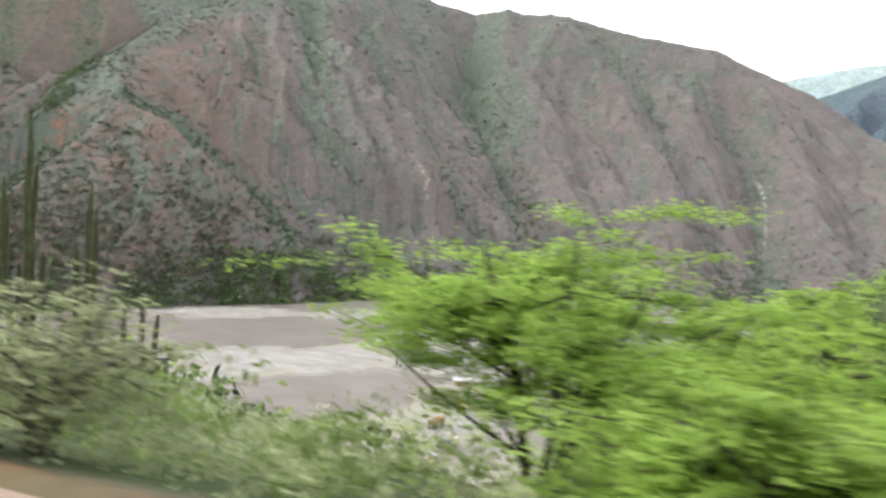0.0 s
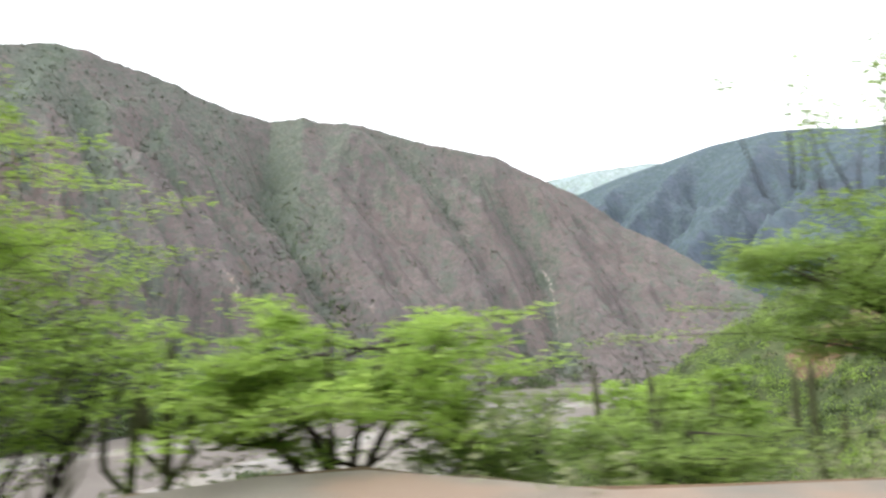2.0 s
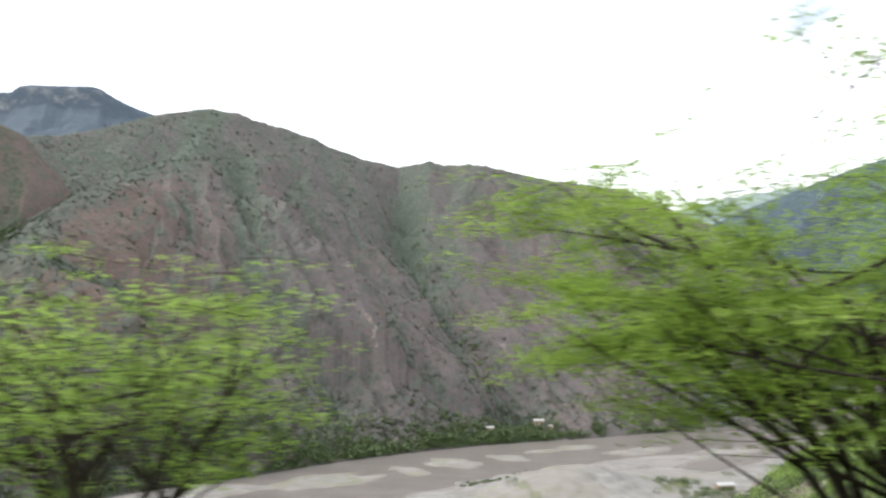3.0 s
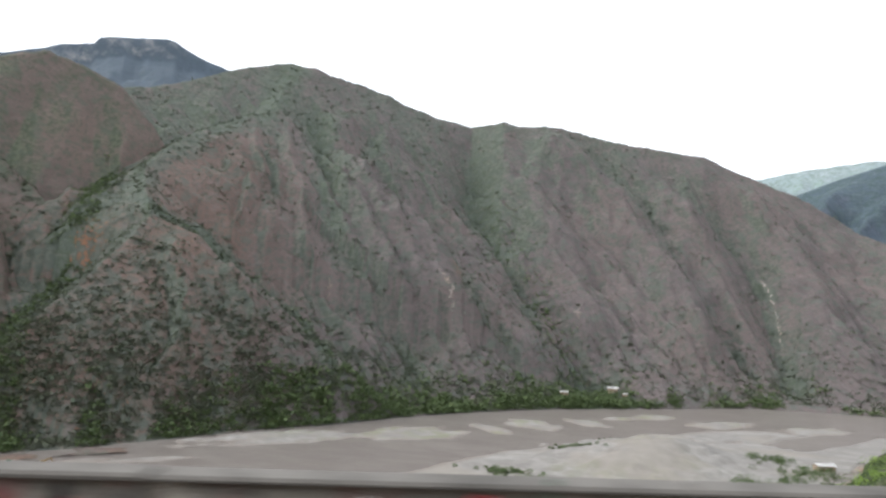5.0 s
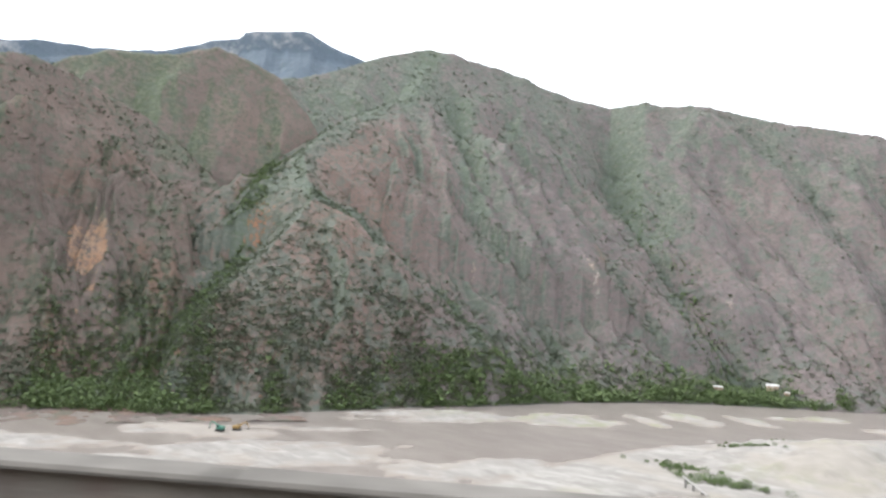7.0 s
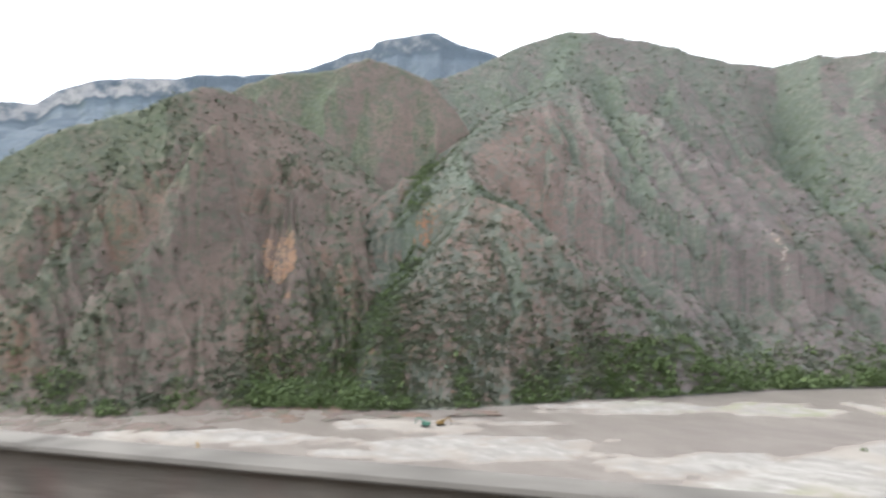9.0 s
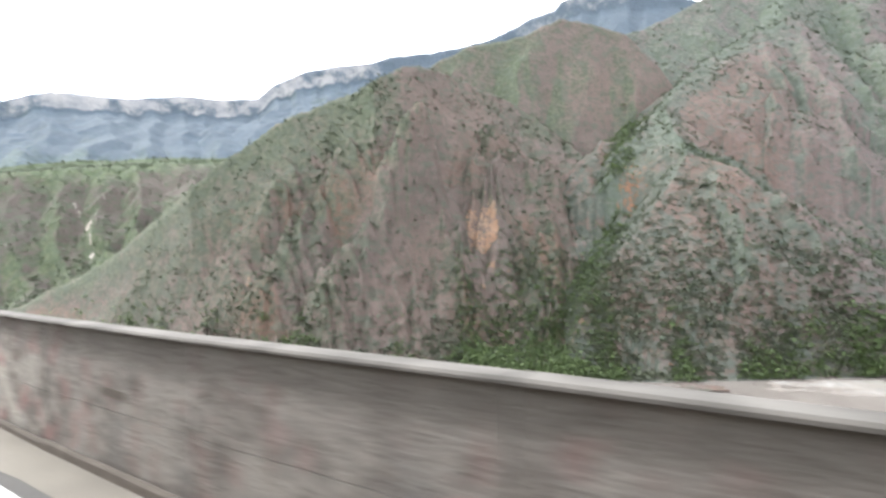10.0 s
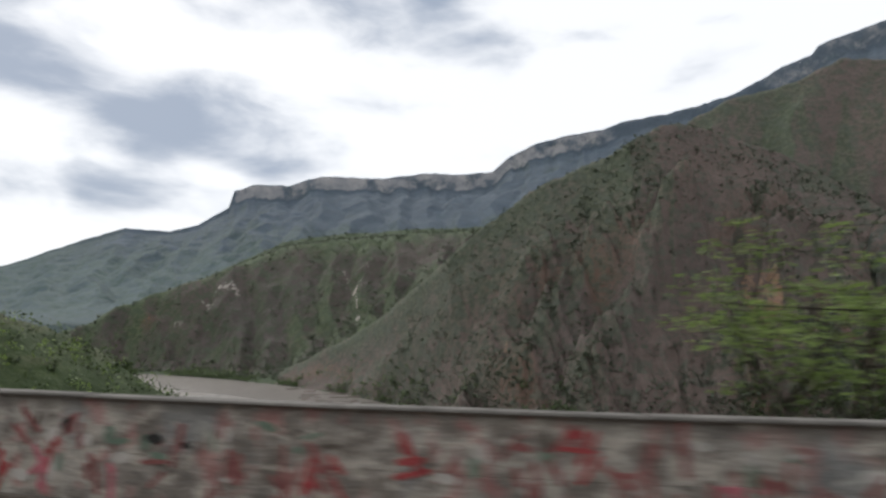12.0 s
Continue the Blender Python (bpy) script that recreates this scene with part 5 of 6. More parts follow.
def plant_spurs():
    rng = np.random.default_rng(8)
    # the trees of the spur that stand nearest the road
    n = 1050
    x, y = rng.uniform(-34, 66, n), rng.uniform(80, 215, n)
    z = roof_z(GREEN_SPUR, 0.62, x, y, 91)
    clear = (np.hypot((x - 56) / 13, (y - 149) / 13) > 1) | (rng.random(n) < 0.35)
    ok = (z > RIVER_Z + 3) & clear
    p, size = np.stack([x, y, z + 0.5], -1)[ok], rng.gamma(4, 0.48, int(ok.sum())) + 0.6
    kind = rng.random(len(p)) + 1.2 * (fbm(p[:, 0] * 0.07, p[:, 1] * 0.07, 331) - 0.5)
    for lo, hi, mat in ((-9, 0.24, M_LIME), (0.24, 0.42, M_LEAF), (0.42, 0.62, M_OLIVE), (0.62, 9, M_GREEN)):
        pick = (kind >= lo) & (kind < hi)
        scrub("spur_trees", p[pick], size[pick], 125, mat, "lime and olive trees covering the near spur", 61, (0.46, 0.28))
    for name, line, slope, seed, box_, n, label in (("spur_trees", GREEN_SPUR, 0.62, 91, (-30, 200, 60, 395), 4000, "lime and olive trees covering the near spur"),
                                                    ("headland_trees", HEADLAND, 0.62, 95, (-345, -200, -230, -60), 2400, "green trees on the headland")):
        x, y = rng.uniform(box_[0], box_[1], n), rng.uniform(box_[2], box_[3], n)
        z = roof_z(line, slope, x, y, seed)
        cut = (np.hypot((x - 56) / 14, (y - 149) / 14) > 1) | (rng.random(n) < 0.3)
        ok = (z > RIVER_Z + 1) & cut & (fbm(x * 0.04, y * 0.04, 301) > 0.36)
        pts = np.stack([x, y, z], -1)[ok]
        size = rng.gamma(3, 0.5, len(pts)) + 0.5
        far_off = name == "headland_trees"
        kind = rng.random(len(pts)) + 0.8 * (fbm(pts[:, 0] * 0.05, pts[:, 1] * 0.05, 321) - 0.5)
        light, middle = (M_OLIVE, M_BANK) if far_off else (M_LIME, M_LEAF)
        for lo, hi, mat in ((-9, 0.22, light), (0.22, 0.5, middle), (0.5, 9, M_GREEN)):
            pick = (kind >= lo) & (kind < hi)
            scrub(name, pts[pick], size[pick], 26, mat, label, 55, (0.75, 0.5))
        # fuller tree crowns standing above the scrub
        pick = rng.random(len(pts)) < (0.05 if far_off else 0.09)
        tall = pts[pick] + np.array([0, 0, 1.2])
        wide = rng.uniform(1.8, 3.6, len(tall)) * (0.5 if far_off else 1.0)
        lime = rng.random(len(tall)) < (0.25 if far_off else 0.55)
        scrub(name, tall[lime], wide[lime], 150, light, label, 57, (0.70, 0.45))
        scrub(name, tall[~lime], wide[~lime], 150, M_GREEN, label, 58, (0.70, 0.45))


plant_spurs()

# ---- painted strokes on the parapet ----
M_RED = plain("red_paint", (0.46, 0.095, 0.10), 0.7, 0.35, 9)
M_PINK = plain("pink_paint", (0.58, 0.20, 0.24), 0.7, 0.3, 9)
M_YELLOW = plain("ochre_paint", (0.50, 0.30, 0.07), 0.7, 0.3, 9)
M_WHITE = plain("white_paint", (0.60, 0.58, 0.55), 0.7, 0.3, 7)
M_BLACK = plain("black_paint", (0.05, 0.05, 0.05), 0.7, 0.3, 7)
M_DULL = plain("faded_red_paint", (0.33, 0.14, 0.135), 0.8, 0.4, 12)
M_TEAL = plain("faded_green_paint", (0.22, 0.30, 0.24), 0.7, 0.3, 7)


def wall_frame(s):
    """A place on the face of the parapet, s metres along it: matrix with x along, z up and y out to the road."""
    i = int(s / 0.5) // 4 * 4
    a, b = wall_line[i], wall_line[min(i + 4, len(wall_line) - 1)]
    u = s / 2.0 - i // 4
    p = a + (b - a) * u
    d = Vector((*(b - a), 0)).normalized()
    out = Vector((-d.y, d.x, 0))
    return Matrix(((d.x, out.x, 0, p[0]), (d.y, out.y, 0, p[1]), (0, 0, 1, 0), (0, 0, 0, 1)))


def build_graffiti():
    rng = random.Random(12)
    parapet = bpy.data.objects["parapet_wall"]

    def stroke(s, z, length, width, angle, mat, round_=False):
        bm = bmesh.new()
        m = wall_frame(s) @ Matrix.Translation((0, 0.003 + rng.uniform(0, 0.003), z)) @ Matrix.Rotation(angle, 4, "Y")
        n = 14
        ring = []
        for k in range(n):
            a = 2 * math.pi * k / n
            e = 1.0 if round_ else 0.45
            x = math.copysign(abs(math.cos(a)) ** e, math.cos(a)) * length / 2 * rng.uniform(0.9, 1.08)
            y = math.copysign(abs(math.sin(a)) ** e, math.sin(a)) * width / 2 * rng.uniform(0.82, 1.12)
            ring.append((x, y))
        front = [bm.verts.new(m @ Vector((x, 0.002, y))) for x, y in ring]
        back = [bm.verts.new(m @ Vector((x, -0.006, y))) for x, y in ring]
        bm.faces.new(front)
        for k in range(n):
            bm.faces.new((front[k], back[k], back[(k + 1) % n], front[(k + 1) % n]))
        bmesh.ops.recalc_face_normals(bm, faces=bm.faces)
        part("paint_mark", bm, mat, parapet)

    total = 0.5 * (len(wall_line) - 1)
    reach = [float(np.hypot(*(wall_line - np.array(p)).T).argmin()) * 0.5 for p in ((-62, -10.8), (-83, -20.6), (-108, -34.6), (-135.5, -46.6), (-140.5, -50.8), (-147.5, -68.2))]
    # large rounded lettering, worn to blobs
    s = reach[0]
    while s < reach[1]:
        mat = rng.choice([M_RED, M_RED, M_PINK, M_PINK, M_DULL, M_DULL, M_STAIN, M_WHITE, M_YELLOW])
        for _ in range(2):
            stroke(s + rng.uniform(-0.2, 0.2), rng.uniform(0.54, 0.70), rng.uniform(0.10, 0.24), rng.uniform(0.10, 0.20), rng.uniform(-0.4, 0.4), mat, True)
        for _ in range(5):
            stroke(s + rng.uniform(-0.3, 0.3), rng.uniform(0.40, 0.74), rng.uniform(0.08, 0.24), rng.uniform(0.03, 0.08), rng.choice([0, 1.57, 1.57]) + rng.uniform(-0.4, 0.4), rng.choice([M_RED, M_WHITE, M_WHITE, M_PINK, M_BLACK, M_TEAL, M_STAIN, M_STAIN, M_CAP]))
        s += rng.uniform(0.2, 0.46)
    # scattered older marks
    s = reach[2]
    while s < reach[3]:
        stroke(s, rng.uniform(0.2, 0.6), rng.uniform(0.2, 0.5), rng.uniform(0.05, 0.12), rng.uniform(-0.1, 0.1), rng.choice([M_WHITE, M_STAIN, M_STAIN]))
        if rng.random() < 0.5:
            stroke(s + 0.3, rng.uniform(0.25, 0.55), rng.uniform(0.25, 0.5), rng.uniform(0.02, 0.04), rng.uniform(-0.3, 0.3), M_DULL)
        s += rng.uniform(2.2, 4.2)
    # two broad pale patches with pink lettering
    for p, w in (((-133.6, -45.7), 0.9), ((-130.2, -44.3), 0.5)):
        s = float(np.hypot(*(wall_line - np.array(p)).T).argmin()) * 0.5
        for _ in range(7):
            stroke(s + rng.uniform(-w, w), rng.uniform(0.25, 0.55), rng.uniform(0.3, 0.5), rng.uniform(0.2, 0.36), rng.uniform(-0.2, 0.2), M_WHITE, True)
        for _ in range(9):
            stroke(s + rng.uniform(-w, w), rng.uniform(0.25, 0.55), rng.uniform(0.1, 0.24), rng.uniform(0.02, 0.04), rng.uniform(-1.5, 1.5), rng.choice([M_PINK, M_DULL]))
    # rows of red letter strokes between pale, teal and black blotches, thick in some stretches and thin in others
    s = reach[3]
    while s < reach[5]:
        much = 0.5 + 0.5 * math.sin(1.9 * s) * math.sin(0.8 * s + 1.0)
        if s < reach[4]:
            much *= 0.5
        if rng.random() < 0.9 * much + 0.40:
            h = rng.uniform(0.18, 0.6)
            mat = rng.choice([M_RED, M_DULL, M_DULL, M_DULL, M_PINK])
            for _ in range(rng.randint(2, 4)):
                stroke(s + rng.uniform(-0.06, 0.06), h + rng.uniform(-0.12, 0.12), rng.uniform(0.10, 0.28), rng.uniform(0.03, 0.055), rng.choice([0, 1.57, 1.57, 1.57, 0.9, -0.9]) + rng.uniform(-0.25, 0.25), mat)
        for _ in range(rng.randint(0, 2)):
            stroke(s + rng.uniform(-0.1, 0.1), rng.uniform(0.12, 0.66), rng.uniform(0.06, 0.2), rng.uniform(0.03, 0.09), rng.choice([0, 1.57]) + rng.uniform(-0.3, 0.3), rng.choice([M_WHITE, M_WHITE, M_WHITE, M_TEAL, M_TEAL, M_BLACK, M_STAIN]), True)
        s += rng.uniform(0.10, 0.22)


build_graffiti()

# ---- roadside things ----
M_STEEL = plain("white_painted_post", (0.66, 0.66, 0.65), 0.6, 0.2, 6)
M_SIGN = plain("yellow_sign_face", (0.72, 0.40, 0.03), 0.5, 0.12, 5)
M_BACK = plain("bare_sign_back", (0.62, 0.62, 0.61), 0.45, 0.15, 5, 0.4)
M_POST = plain("grey_wood_post", (0.14, 0.12, 0.10), 0.95, 0.4, 6)
M_DEAD = plain("bleached_dead_wood", (0.42, 0.39, 0.35), 0.9, 0.3, 6)


def road_sign(x, y, face_yaw):
    z = float(near_z(x, y)[0])
    sign = thing("road_sign", "yellow diamond warning sign on a thick white post", "road sign", pose(x, y, z, 0, 0, face_yaw))
    bm = bmesh.new()
    box(bm, 0.11, 0.11, 2.95 - z, Matrix.Translation((0, 0, 1.3 - 0.5 * z)), 0.02)
    part("post", bm, M_STEEL, sign)
    dia = Matrix.Translation((0, -0.062, 2.05 - z)) @ Matrix.Rotation(radians(45), 4, "Y")
    bm = bmesh.new()
    box(bm, 0.62, 0.004, 0.62, dia)
    part("plate", bm, M_BACK, sign, "bare metal sign back")
    bm = bmesh.new()
    box(bm, 0.60, 0.003, 0.60, Matrix.Translation((0, -0.004, 0)) @ dia)
    face = part("face", bm, M_SIGN, sign, "yellow sign face")
    bm = bmesh.new()
    box(bm, 0.24, 0.003, 0.06, Matrix.Translation((0, -0.069, 2.05 - z)))
    part("symbol", bm, M_BLACK, face)
    for dz in (0.2, -0.2):
        bm = bmesh.new()
        box(bm, 0.10, 0.02, 0.03, Matrix.Translation((0, -0.055, 2.05 - z + dz)), 0.003)
        part("bracket", bm, M_STEEL, sign)


road_sign(-8.38, 2.6, 106)


def cactus(x, y, height, seed, name="cactus"):
    """A ribbed columnar cactus with a few upright arms."""
    rng = random.Random(seed)
    z = float(near_z(x, y)[0])
    c = thing(name, "tall dusty columnar cactus on the roadside slope", "cactus", Matrix.Translation((x, y, z - 0.1)), "cacti below the road")

    def column(pts, r):
        bm = bmesh.new()
        rings, sides = [], 14
        n = len(pts)
        for i, p in enumerate(pts):
            k = r * (1.0 if 0 < i < n - 1 else 0.8 if i == 0 else 0.35) * rng.uniform(0.92, 1.06)
            rings.append([bm.verts.new(Vector(p) + Vector((math.cos(6.283 * q / sides), math.sin(6.283 * q / sides), 0)) * k * (1.0 if q % 2 else 0.78)) for q in range(sides)])
        for u, v in zip(rings[:-1], rings[1:]):
            for q in range(sides):
                bm.faces.new((u[q], u[(q + 1) % sides], v[(q + 1) % sides], v[q]))
        bm.faces.new(rings[-1])
        return bm

    lx, ly = rng.uniform(-0.1, 0.14), rng.uniform(-0.08, 0.08)
    main = [(lx * h + 0.03 * math.sin(3 * h), ly * h, h) for h in np.linspace(0, height, 9)]
    part("stem", column(main, 0.055), M_CACTUS, c)
    for k in range(rng.randint(1, 3)):
        h0 = height * rng.uniform(0.2, 0.5)
        a, out = rng.uniform(0, 6.28), rng.uniform(0.22, 0.4)
        top = height * rng.uniform(0.65, 0.95)
        q = [(lx * h0, ly * h0, h0)] + [(lx * h0 + math.cos(a) * out * min(1, (h - h0) * 3), ly * h0 + math.sin(a) * out * min(1, (h - h0) * 3), h) for h in np.linspace(h0 + 0.15, top, 6)]
        part("arm", column(q, 0.045), M_CACTUS, c)


for i, (x, y, h) in enumerate(((-11.3, 7.4, 5.2), (-10.6, 8.0, 4.2), (-12.1, 7.9, 4.6), (-12.9, 8.6, 3.9), (-9.8, 8.9, 2.2), (-13.6, 7.6, 3.4), (-23.2, 5.9, 2.6), (-23.9, 6.4, 2.9), (-22.4, 6.6, 2.5),
                                (-29.4, 3.2, 2.2), (-30.3, 3.9, 2.6), (-21.3, 5.3, 2.3))):
    cactus(x, y, h, 60 + i)


def fence_post(x, y, height, lean):
    z = float(near_z(x, y)[0])
    f = thing("fence_post", "weathered grey wooden fence post on the slope", "fence post", pose(x, y, z - 0.3, lean, lean * 0.6, 20), "fence below the road")
    bm = bmesh.new()
    tube(bm, [(0, 0, 0), (0.01, 0, height * 0.5), (0, 0.01, height + 0.3)], [0.06, 0.055, 0.045], 8)
    part("shaft", bm, M_POST, f)
    bm = bmesh.new()
    tube(bm, [(-0.055, 0, height * 0.8), (0.055, 0, height * 0.8)], [0.008, 0.008], 5)
    part("staple", bm, M_STEEL, f)


for x, y, h, l in ((-9.4, 7.4, 1.9, 2), (-9.2, 7.7, 1.9, -2), (-9.0, 7.9, 2.0, 1), (-10.2, 9.6, 1.3, -2), (-10.1, 9.8, 1.0, 14), (-10.7, 12.6, 1.5, 2), (-11.5, 13.2, 1.0, -3), (-33.5, 5.6, 1.7, 3), (-35.9, 5.0, 1.7, -2), (-38.0, 4.4, 1.7, 2), (-25.0, 7.4, 1.8, -3), (-17.0, 9.2, 1.9, 2)):
    fence_post(x, y, h, l)


def dead_branch(x, y, seed):
    rng = np.random.default_rng(seed)
    z = float(near_z(x, y)[0])
    t = thing("dead_branch", "bleached bare forked branch standing in the scrub", "branch", Matrix.Translation((x, y, z - 0.1)))
    bm = bmesh.new()
    tube(bm, [(0, 0, 0), (0.1, 0.05, 0.9), (0.35, 0.1, 1.9)], [0.06, 0.045, 0.02], 7)
    part("stem", bm, M_DEAD, t)
    for k in range(3):
        bm = bmesh.new()
        h = 0.6 + 0.35 * k
        tube(bm, [(0.05, 0.03, h), (0.05 - 0.3 * (-1) ** k, 0.1, h + 0.5), (0.05 - 0.45 * (-1) ** k, 0.16, h + 1.1)], [0.03, 0.02, 0.008], 6)
        part("fork", bm, M_DEAD, t)


dead_branch(-12.6, 6.9, 3)
dead_branch(-30.8, 3.2, 4)

# ---- quarry, machines and huts by the river ----
M_CABIN = plain("cream_machine_paint", (0.55, 0.50, 0.38), 0.5, 0.2, 2)
M_GREENM = plain("green_machine_paint", (0.06, 0.19, 0.14), 0.5, 0.2, 2)
M_OCHRE = plain("ochre_machine_paint", (0.27, 0.18, 0.07), 0.5, 0.3, 2)
M_RUBBER = plain("black_rubber", (0.025, 0.025, 0.026), 0.85, 0.3, 3)
M_GLASS = plain("dark_glass", (0.03, 0.035, 0.04), 0.1, 0.2, 2, 0.0, 0.0)
M_RUST = plain("rusty_steel", (0.20, 0.11, 0.07), 0.8, 0.4, 2)
M_ROOF = plain("white_sheet_roof", (0.78, 0.78, 0.77), 0.5, 0.12, 1.5)
M_ADOBE = plain("plastered_hut_wall", (0.42, 0.33, 0.25), 0.9, 0.25, 1.5)
M_GREYM = plain("grey_machine_paint", (0.30, 0.29, 0.28), 0.6, 0.3, 2)


def bed_z(x, y):
    return float(bed_height(np.array([float(x)]), np.array([float(y)]))[0][0]) + RIVER_Z


def excavator(x, y, yaw, paint, label, boom=35):
    z = bed_z(x, y)
    t = thing("excavator", label, "excavator", pose(x, y, z, 0, 0, yaw))
    for sy in (-1.15, 1.15):
        bm = bmesh.new()
        box(bm, 4.2, 0.6, 0.9, Matrix.Translation((0, sy, 0.45)), 0.3)
        part("track", bm, M_RUBBER, t)
    bm = bmesh.new()
    box(bm, 3.6, 2.6, 1.3, Matrix.Translation((-0.3, 0, 1.75)), 0.15)
    body = part("body", bm, paint, t)
    bm = bmesh.new()
    box(bm, 1.5, 1.1, 1.5, Matrix.Translation((0.7, 0.75, 2.4)), 0.12)
    cab = part("cab", bm, paint, t)
    bm = bmesh.new()
    box(bm, 1.3, 1.16, 0.7, Matrix.Translation((0.75, 0.75, 2.65)), 0.05)
    part("window", bm, M_GLASS, cab)
    a = radians(boom)
    e = (1.4 + 4.2 * math.cos(a), 0, 1.9 + 4.2 * math.sin(a))
    bm = bmesh.new()
    tube(bm, [(1.2, 0, 1.9), (1.2 + 2.4 * math.cos(a + 0.25), 0, 1.9 + 2.4 * math.sin(a + 0.25)), e], [0.32, 0.34, 0.22], 4)
    part("boom", bm, paint, t)
    bm = bmesh.new()
    tube(bm, [e, (e[0] + 1.0, 0, e[2] - 2.8)], [0.22, 0.16], 4)
    part("stick", bm, paint, t)
    bm = bmesh.new()
    box(bm, 0.9, 1.1, 0.9, Matrix.Translation((e[0] + 0.7, 0, e[2] - 3.1)) @ Matrix.Rotation(0.5, 4, "Y"), 0.15)
    part("bucket", bm, M_GREYM, t)


def dump_truck(x, y, yaw, cab_paint, bed_paint, label):
    z = bed_z(x, y)
    t = thing("dump_truck", label, "truck", pose(x, y, z, 0, 0, yaw), "lorries at the gravel works")
    bm = bmesh.new()
    box(bm, 7.2, 1.0, 0.35, Matrix.Translation((0, 0, 0.95)), 0.05)
    part("chassis", bm, M_GREYM, t)
    bm = bmesh.new()
    box(bm, 1.9, 2.3, 2.0, Matrix.Translation((2.8, 0, 1.95)), 0.2)
    cab = part("cab", bm, cab_paint, t)
    bm = bmesh.new()
    box(bm, 0.1, 2.0, 0.8, Matrix.Translation((3.74, 0, 2.35)), 0.03)
    part("windscreen", bm, M_GLASS, cab)
    bm = bmesh.new()
    box(bm, 4.6, 2.4, 1.5, Matrix.Translation((-0.9, 0, 1.95)), 0.06)
    for v in bm.verts:
        if v.co.z < 1.5:
            v.co.x *= 0.92
    part("tipper_body", bm, bed_paint, t)
    for wx in (2.7, -1.2, -2.5):
        for sy in (-1.0, 1.0):
            bm = bmesh.new()
            bmesh.ops.create_cone(bm, cap_ends=True, segments=16, radius1=0.52, radius2=0.52, depth=0.36, matrix=Matrix.Translation((wx, sy, 0.52)) @ Matrix.Rotation(radians(90), 4, "X"))
            w = part("wheel", bm, M_RUBBER, t)
            bm = bmesh.new()
            bmesh.ops.create_cone(bm, cap_ends=True, segments=10, radius1=0.26, radius2=0.22, depth=0.40, matrix=Matrix.Translation((wx, sy, 0.52)) @ Matrix.Rotation(radians(90), 4, "X"))
            part("rim", bm, M_GREYM, w)


def hut(x, y, z, yaw, w, d, h, label, roof=None):
    t = thing("hut", label, "hut", pose(x, y, z, 0, 0, yaw), "huts by the river")
    bm = bmesh.new()
    box(bm, w, d, h + 1.0, Matrix.Translation((0, 0, h / 2 - 0.5)))
    wall = part("wall", bm, M_ADOBE, t)
    bm = bmesh.new()
    vs = [bm.verts.new(p) for p in ((-w * 0.56, -d * 0.62, h - 0.1), (w * 0.56, -d * 0.62, h - 0.1), (w * 0.56, 0, h + d * 0.22), (-w * 0.56, 0, h + d * 0.22), (w * 0.56, d * 0.62, h - 0.1), (-w * 0.56, d * 0.62, h - 0.1))]
    bm.faces.new(vs[:4])
    bm.faces.new((vs[3], vs[2], vs[4], vs[5]))
    r = bmesh.ops.solidify(bm, geom=bm.faces[:], thickness=0.12)
    part("roof", bm, roof or M_ROOF, t)
    bm = bmesh.new()
    box(bm, 1.0, 0.12, 2.0, Matrix.Translation((-w * 0.2, -d / 2 - 0.02, 1.0)), 0.02)
    part("door", bm, M_RUST, t)
    bm = bmesh.new()
    box(bm, 1.0, 0.1, 0.8, Matrix.Translation((w * 0.22, -d / 2 - 0.02, 1.5)), 0.02)
    part("window", bm, M_GLASS, t)


excavator(-336, 193, 200, M_GREENM, "green excavator on a river sandbar")
excavator(-333, 201, 30, M_OCHRE, "ochre excavator beside a green one on the sandbar")
excavator(-375, 93, 170, M_OCHRE, "ochre excavator digging on the pale sandbar", 50)
dump_truck(-82, 170, 65, M_CABIN, M_GREYM, "cream and grey tipper lorry in the gravel works")
dump_truck(-80, 190, 80, M_OCHRE, M_RUST, "rusty tipper lorry with an orange cab")
dump_truck(-70, 175, 40, M_CABIN, M_GREYM, "dusty grey tipper lorry parked on the sand")
dump_truck(-67, 158, 100, M_GREYM, M_RUST, "dark tipper lorry near the slope foot")
excavator(-79, 210, 120, M_OCHRE, "small ochre excavator in the gravel works", 40)
hut(-92, 244, bed_z(-92, 244), 30, 7, 4, 2.6, "white-roofed works shed on the sand")
hut(-23, 261, bed_z(-23, 261), 60, 8, 5, 2.8, "low works hut with a pale roof")
hut(12, 375, bed_z(12, 375), 20, 9, 5, 2.8, "white-roofed shed at the river's edge")


def on_far_bank(x, y):
    az, r = to_polar(np.array([float(x)]), np.array([float(y)]))
    return float(main_height(az, r)[0][0])


hut(-116, 615, on_far_bank(-116, 615), 10, 9, 6, 4.0, "white-roofed farmhouse on the far bank")
hut(-156, 575, on_far_bank(-156, 575), 25, 7, 4, 2.6, "small white-roofed shed in the riverside trees")
hut(-104, 606, on_far_bank(-104, 606), -10, 4, 3, 2.4, "tiny white shed near the farmhouse")


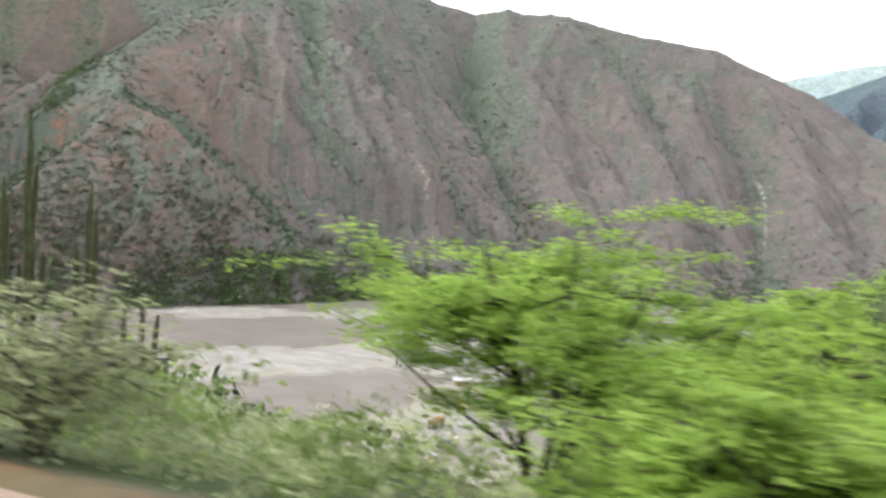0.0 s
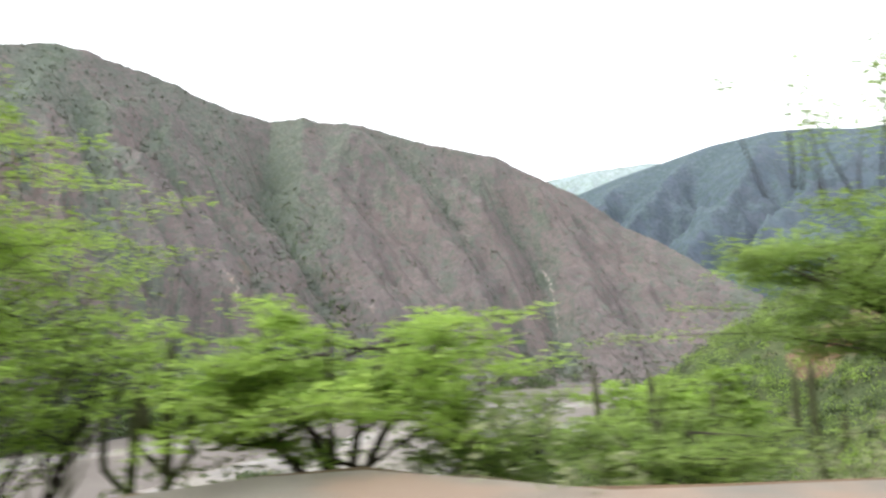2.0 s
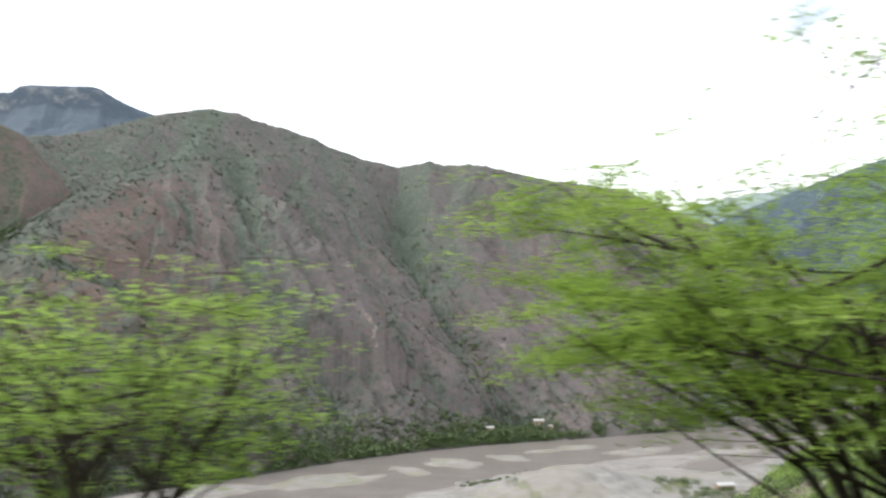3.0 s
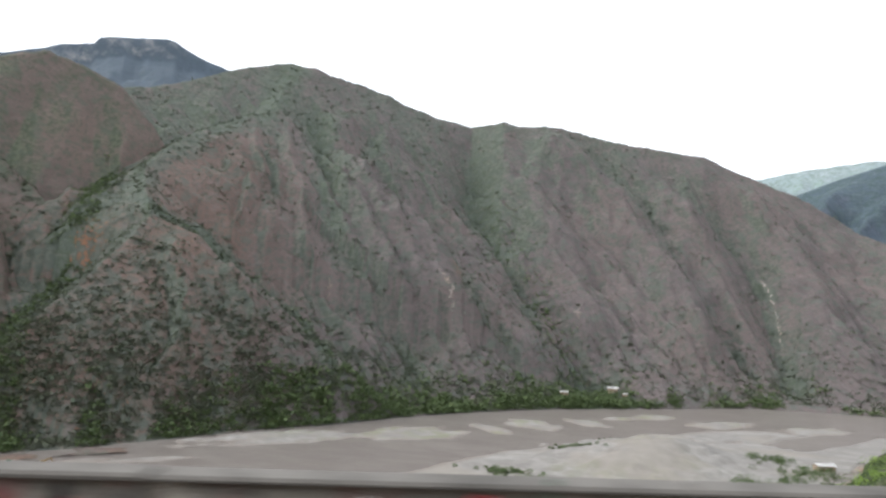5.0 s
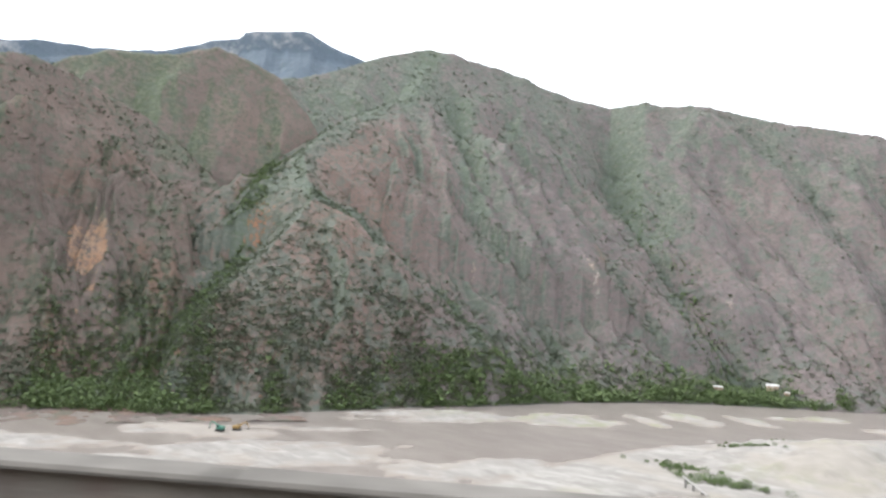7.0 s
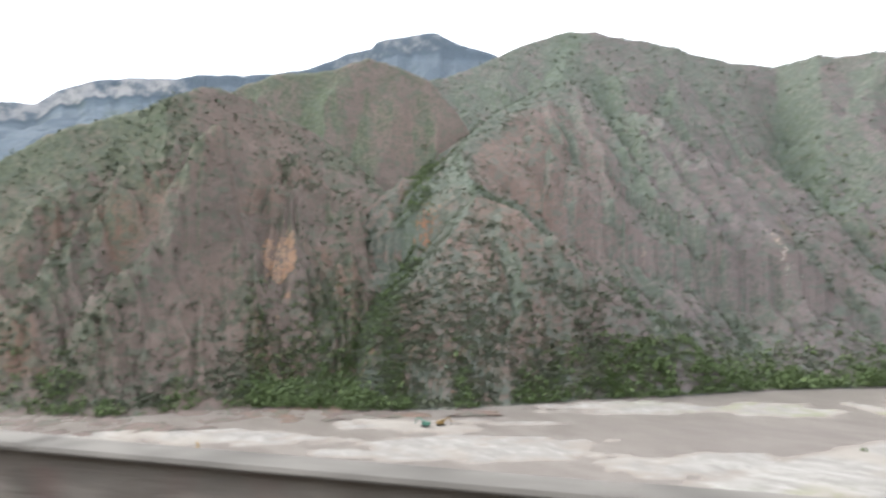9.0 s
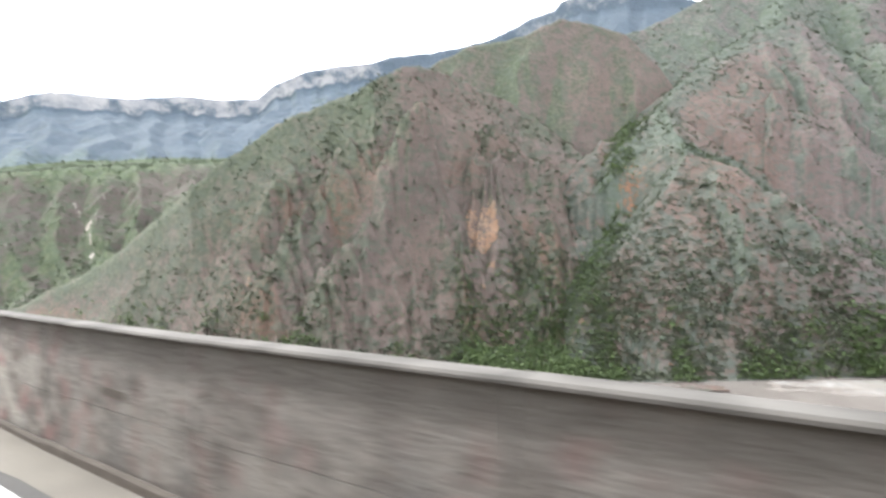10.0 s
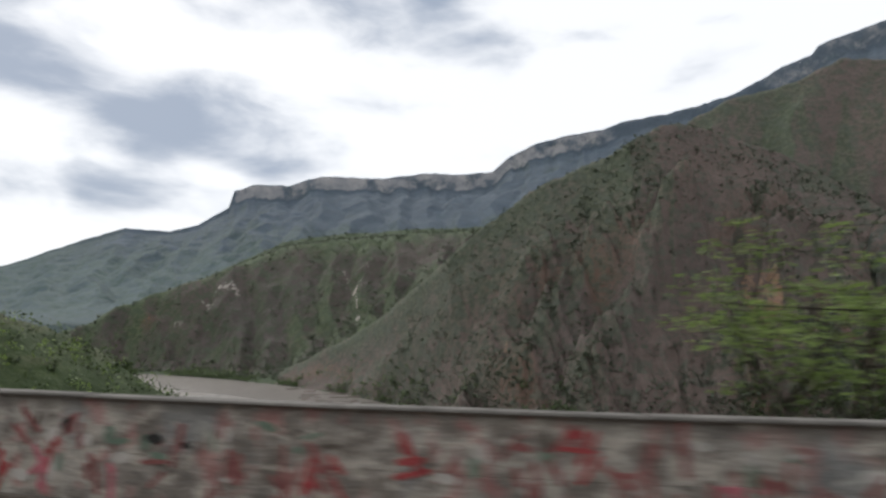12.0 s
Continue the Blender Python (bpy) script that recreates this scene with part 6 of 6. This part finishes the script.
def conveyor(x, y, yaw):
    z = bed_z(x, y)
    t = thing("conveyor", "long grey gravel conveyor sloping over the sand", "conveyor", pose(x, y, z, 0, 0, yaw))
    bm = bmesh.new()
    tube(bm, [(-7, 0, 0.6), (7, 0, 4.2)], [0.5, 0.5], 4)
    part("belt_frame", bm, M_GREYM, t)
    for lx, lh in ((-4, 1.3), (1, 2.6), (5.5, 3.8)):
        bm = bmesh.new()
        box(bm, 0.25, 1.2, lh, Matrix.Translation((lx, 0, lh / 2)))
        part("leg", bm, M_GREYM, t)


conveyor(-126, 254, 140)


# dirt track down to the river, on the flank of the green spur
def build_track():
    line = resample([(30, 384), (24, 372), (14, 340), (6, 305), (-2, 270), (-6, 240), (-2, 205), (10, 175)], 2.0)
    k = len(line)
    rows = []
    for d in (-2.4, -1.0, 1.0, 2.4):
        q = offset_line(line, d)
        zz = np.maximum(roof_z(GREEN_SPUR, 0.62, q[:, 0], q[:, 1], 91), bed_height(q[:, 0], q[:, 1])[0] + RIVER_Z) + (0.5 if abs(d) < 2 else 0.1)
        rows.append(np.column_stack([q, zz]))
    me = raw_mesh("dirt_track", np.stack(rows, 1).reshape(-1, 3), grid_faces(k, 4)[:, ::-1], M_DUST)
    tagged(new("dirt_track", me), "pale dirt track leading down to the river", "track", kind="structure")


build_track()


def bed_bushes():
    rng = np.random.default_rng(77)
    pts, sizes = [], []
    for cx, cy, sx, sy, n, s in ((-119, 277, 10, 4, 60, 2.0), (-139, 292, 9, 3, 40, 1.7), (-116, 353, 8, 3, 30, 1.2), (-100, 404, 6, 3, 20, 1.1), (-60, 225, 10, 6, 50, 3.2), (-30, 316, 6, 6, 30, 3.2), (-29, 228, 8, 6, 34, 3.0), (-38, 262, 5, 4, 16, 3.4),
                                   (-10, 389, 8, 6, 34, 2.0), (2, 330, 12, 12, 70, 2.2), (5, 362, 9, 8, 40, 2.0), (-142, 178, 6, 3, 20, 1.1), (-40, 290, 6, 6, 20, 1.8), (-18, 300, 10, 10, 46, 2.0), (30, 350, 10, 10, 50, 2.2)):
        x, y = rng.normal(cx, sx, n), rng.normal(cy, sy, n)
        z = np.maximum(bed_height(x, y)[0] + RIVER_Z, roof_z(GREEN_SPUR, 0.62, x, y, 91))
        pts.append(np.stack([x, y, z], -1))
        sizes.append(s * rng.uniform(0.45, 1.1, n))
    scrub("riverbed_bushes", np.concatenate(pts), 1.15 * np.concatenate(sizes), 120, M_BANK, "dark green bushes on the sand and round the sheds", 78, (0.55, 0.36))


bed_bushes()
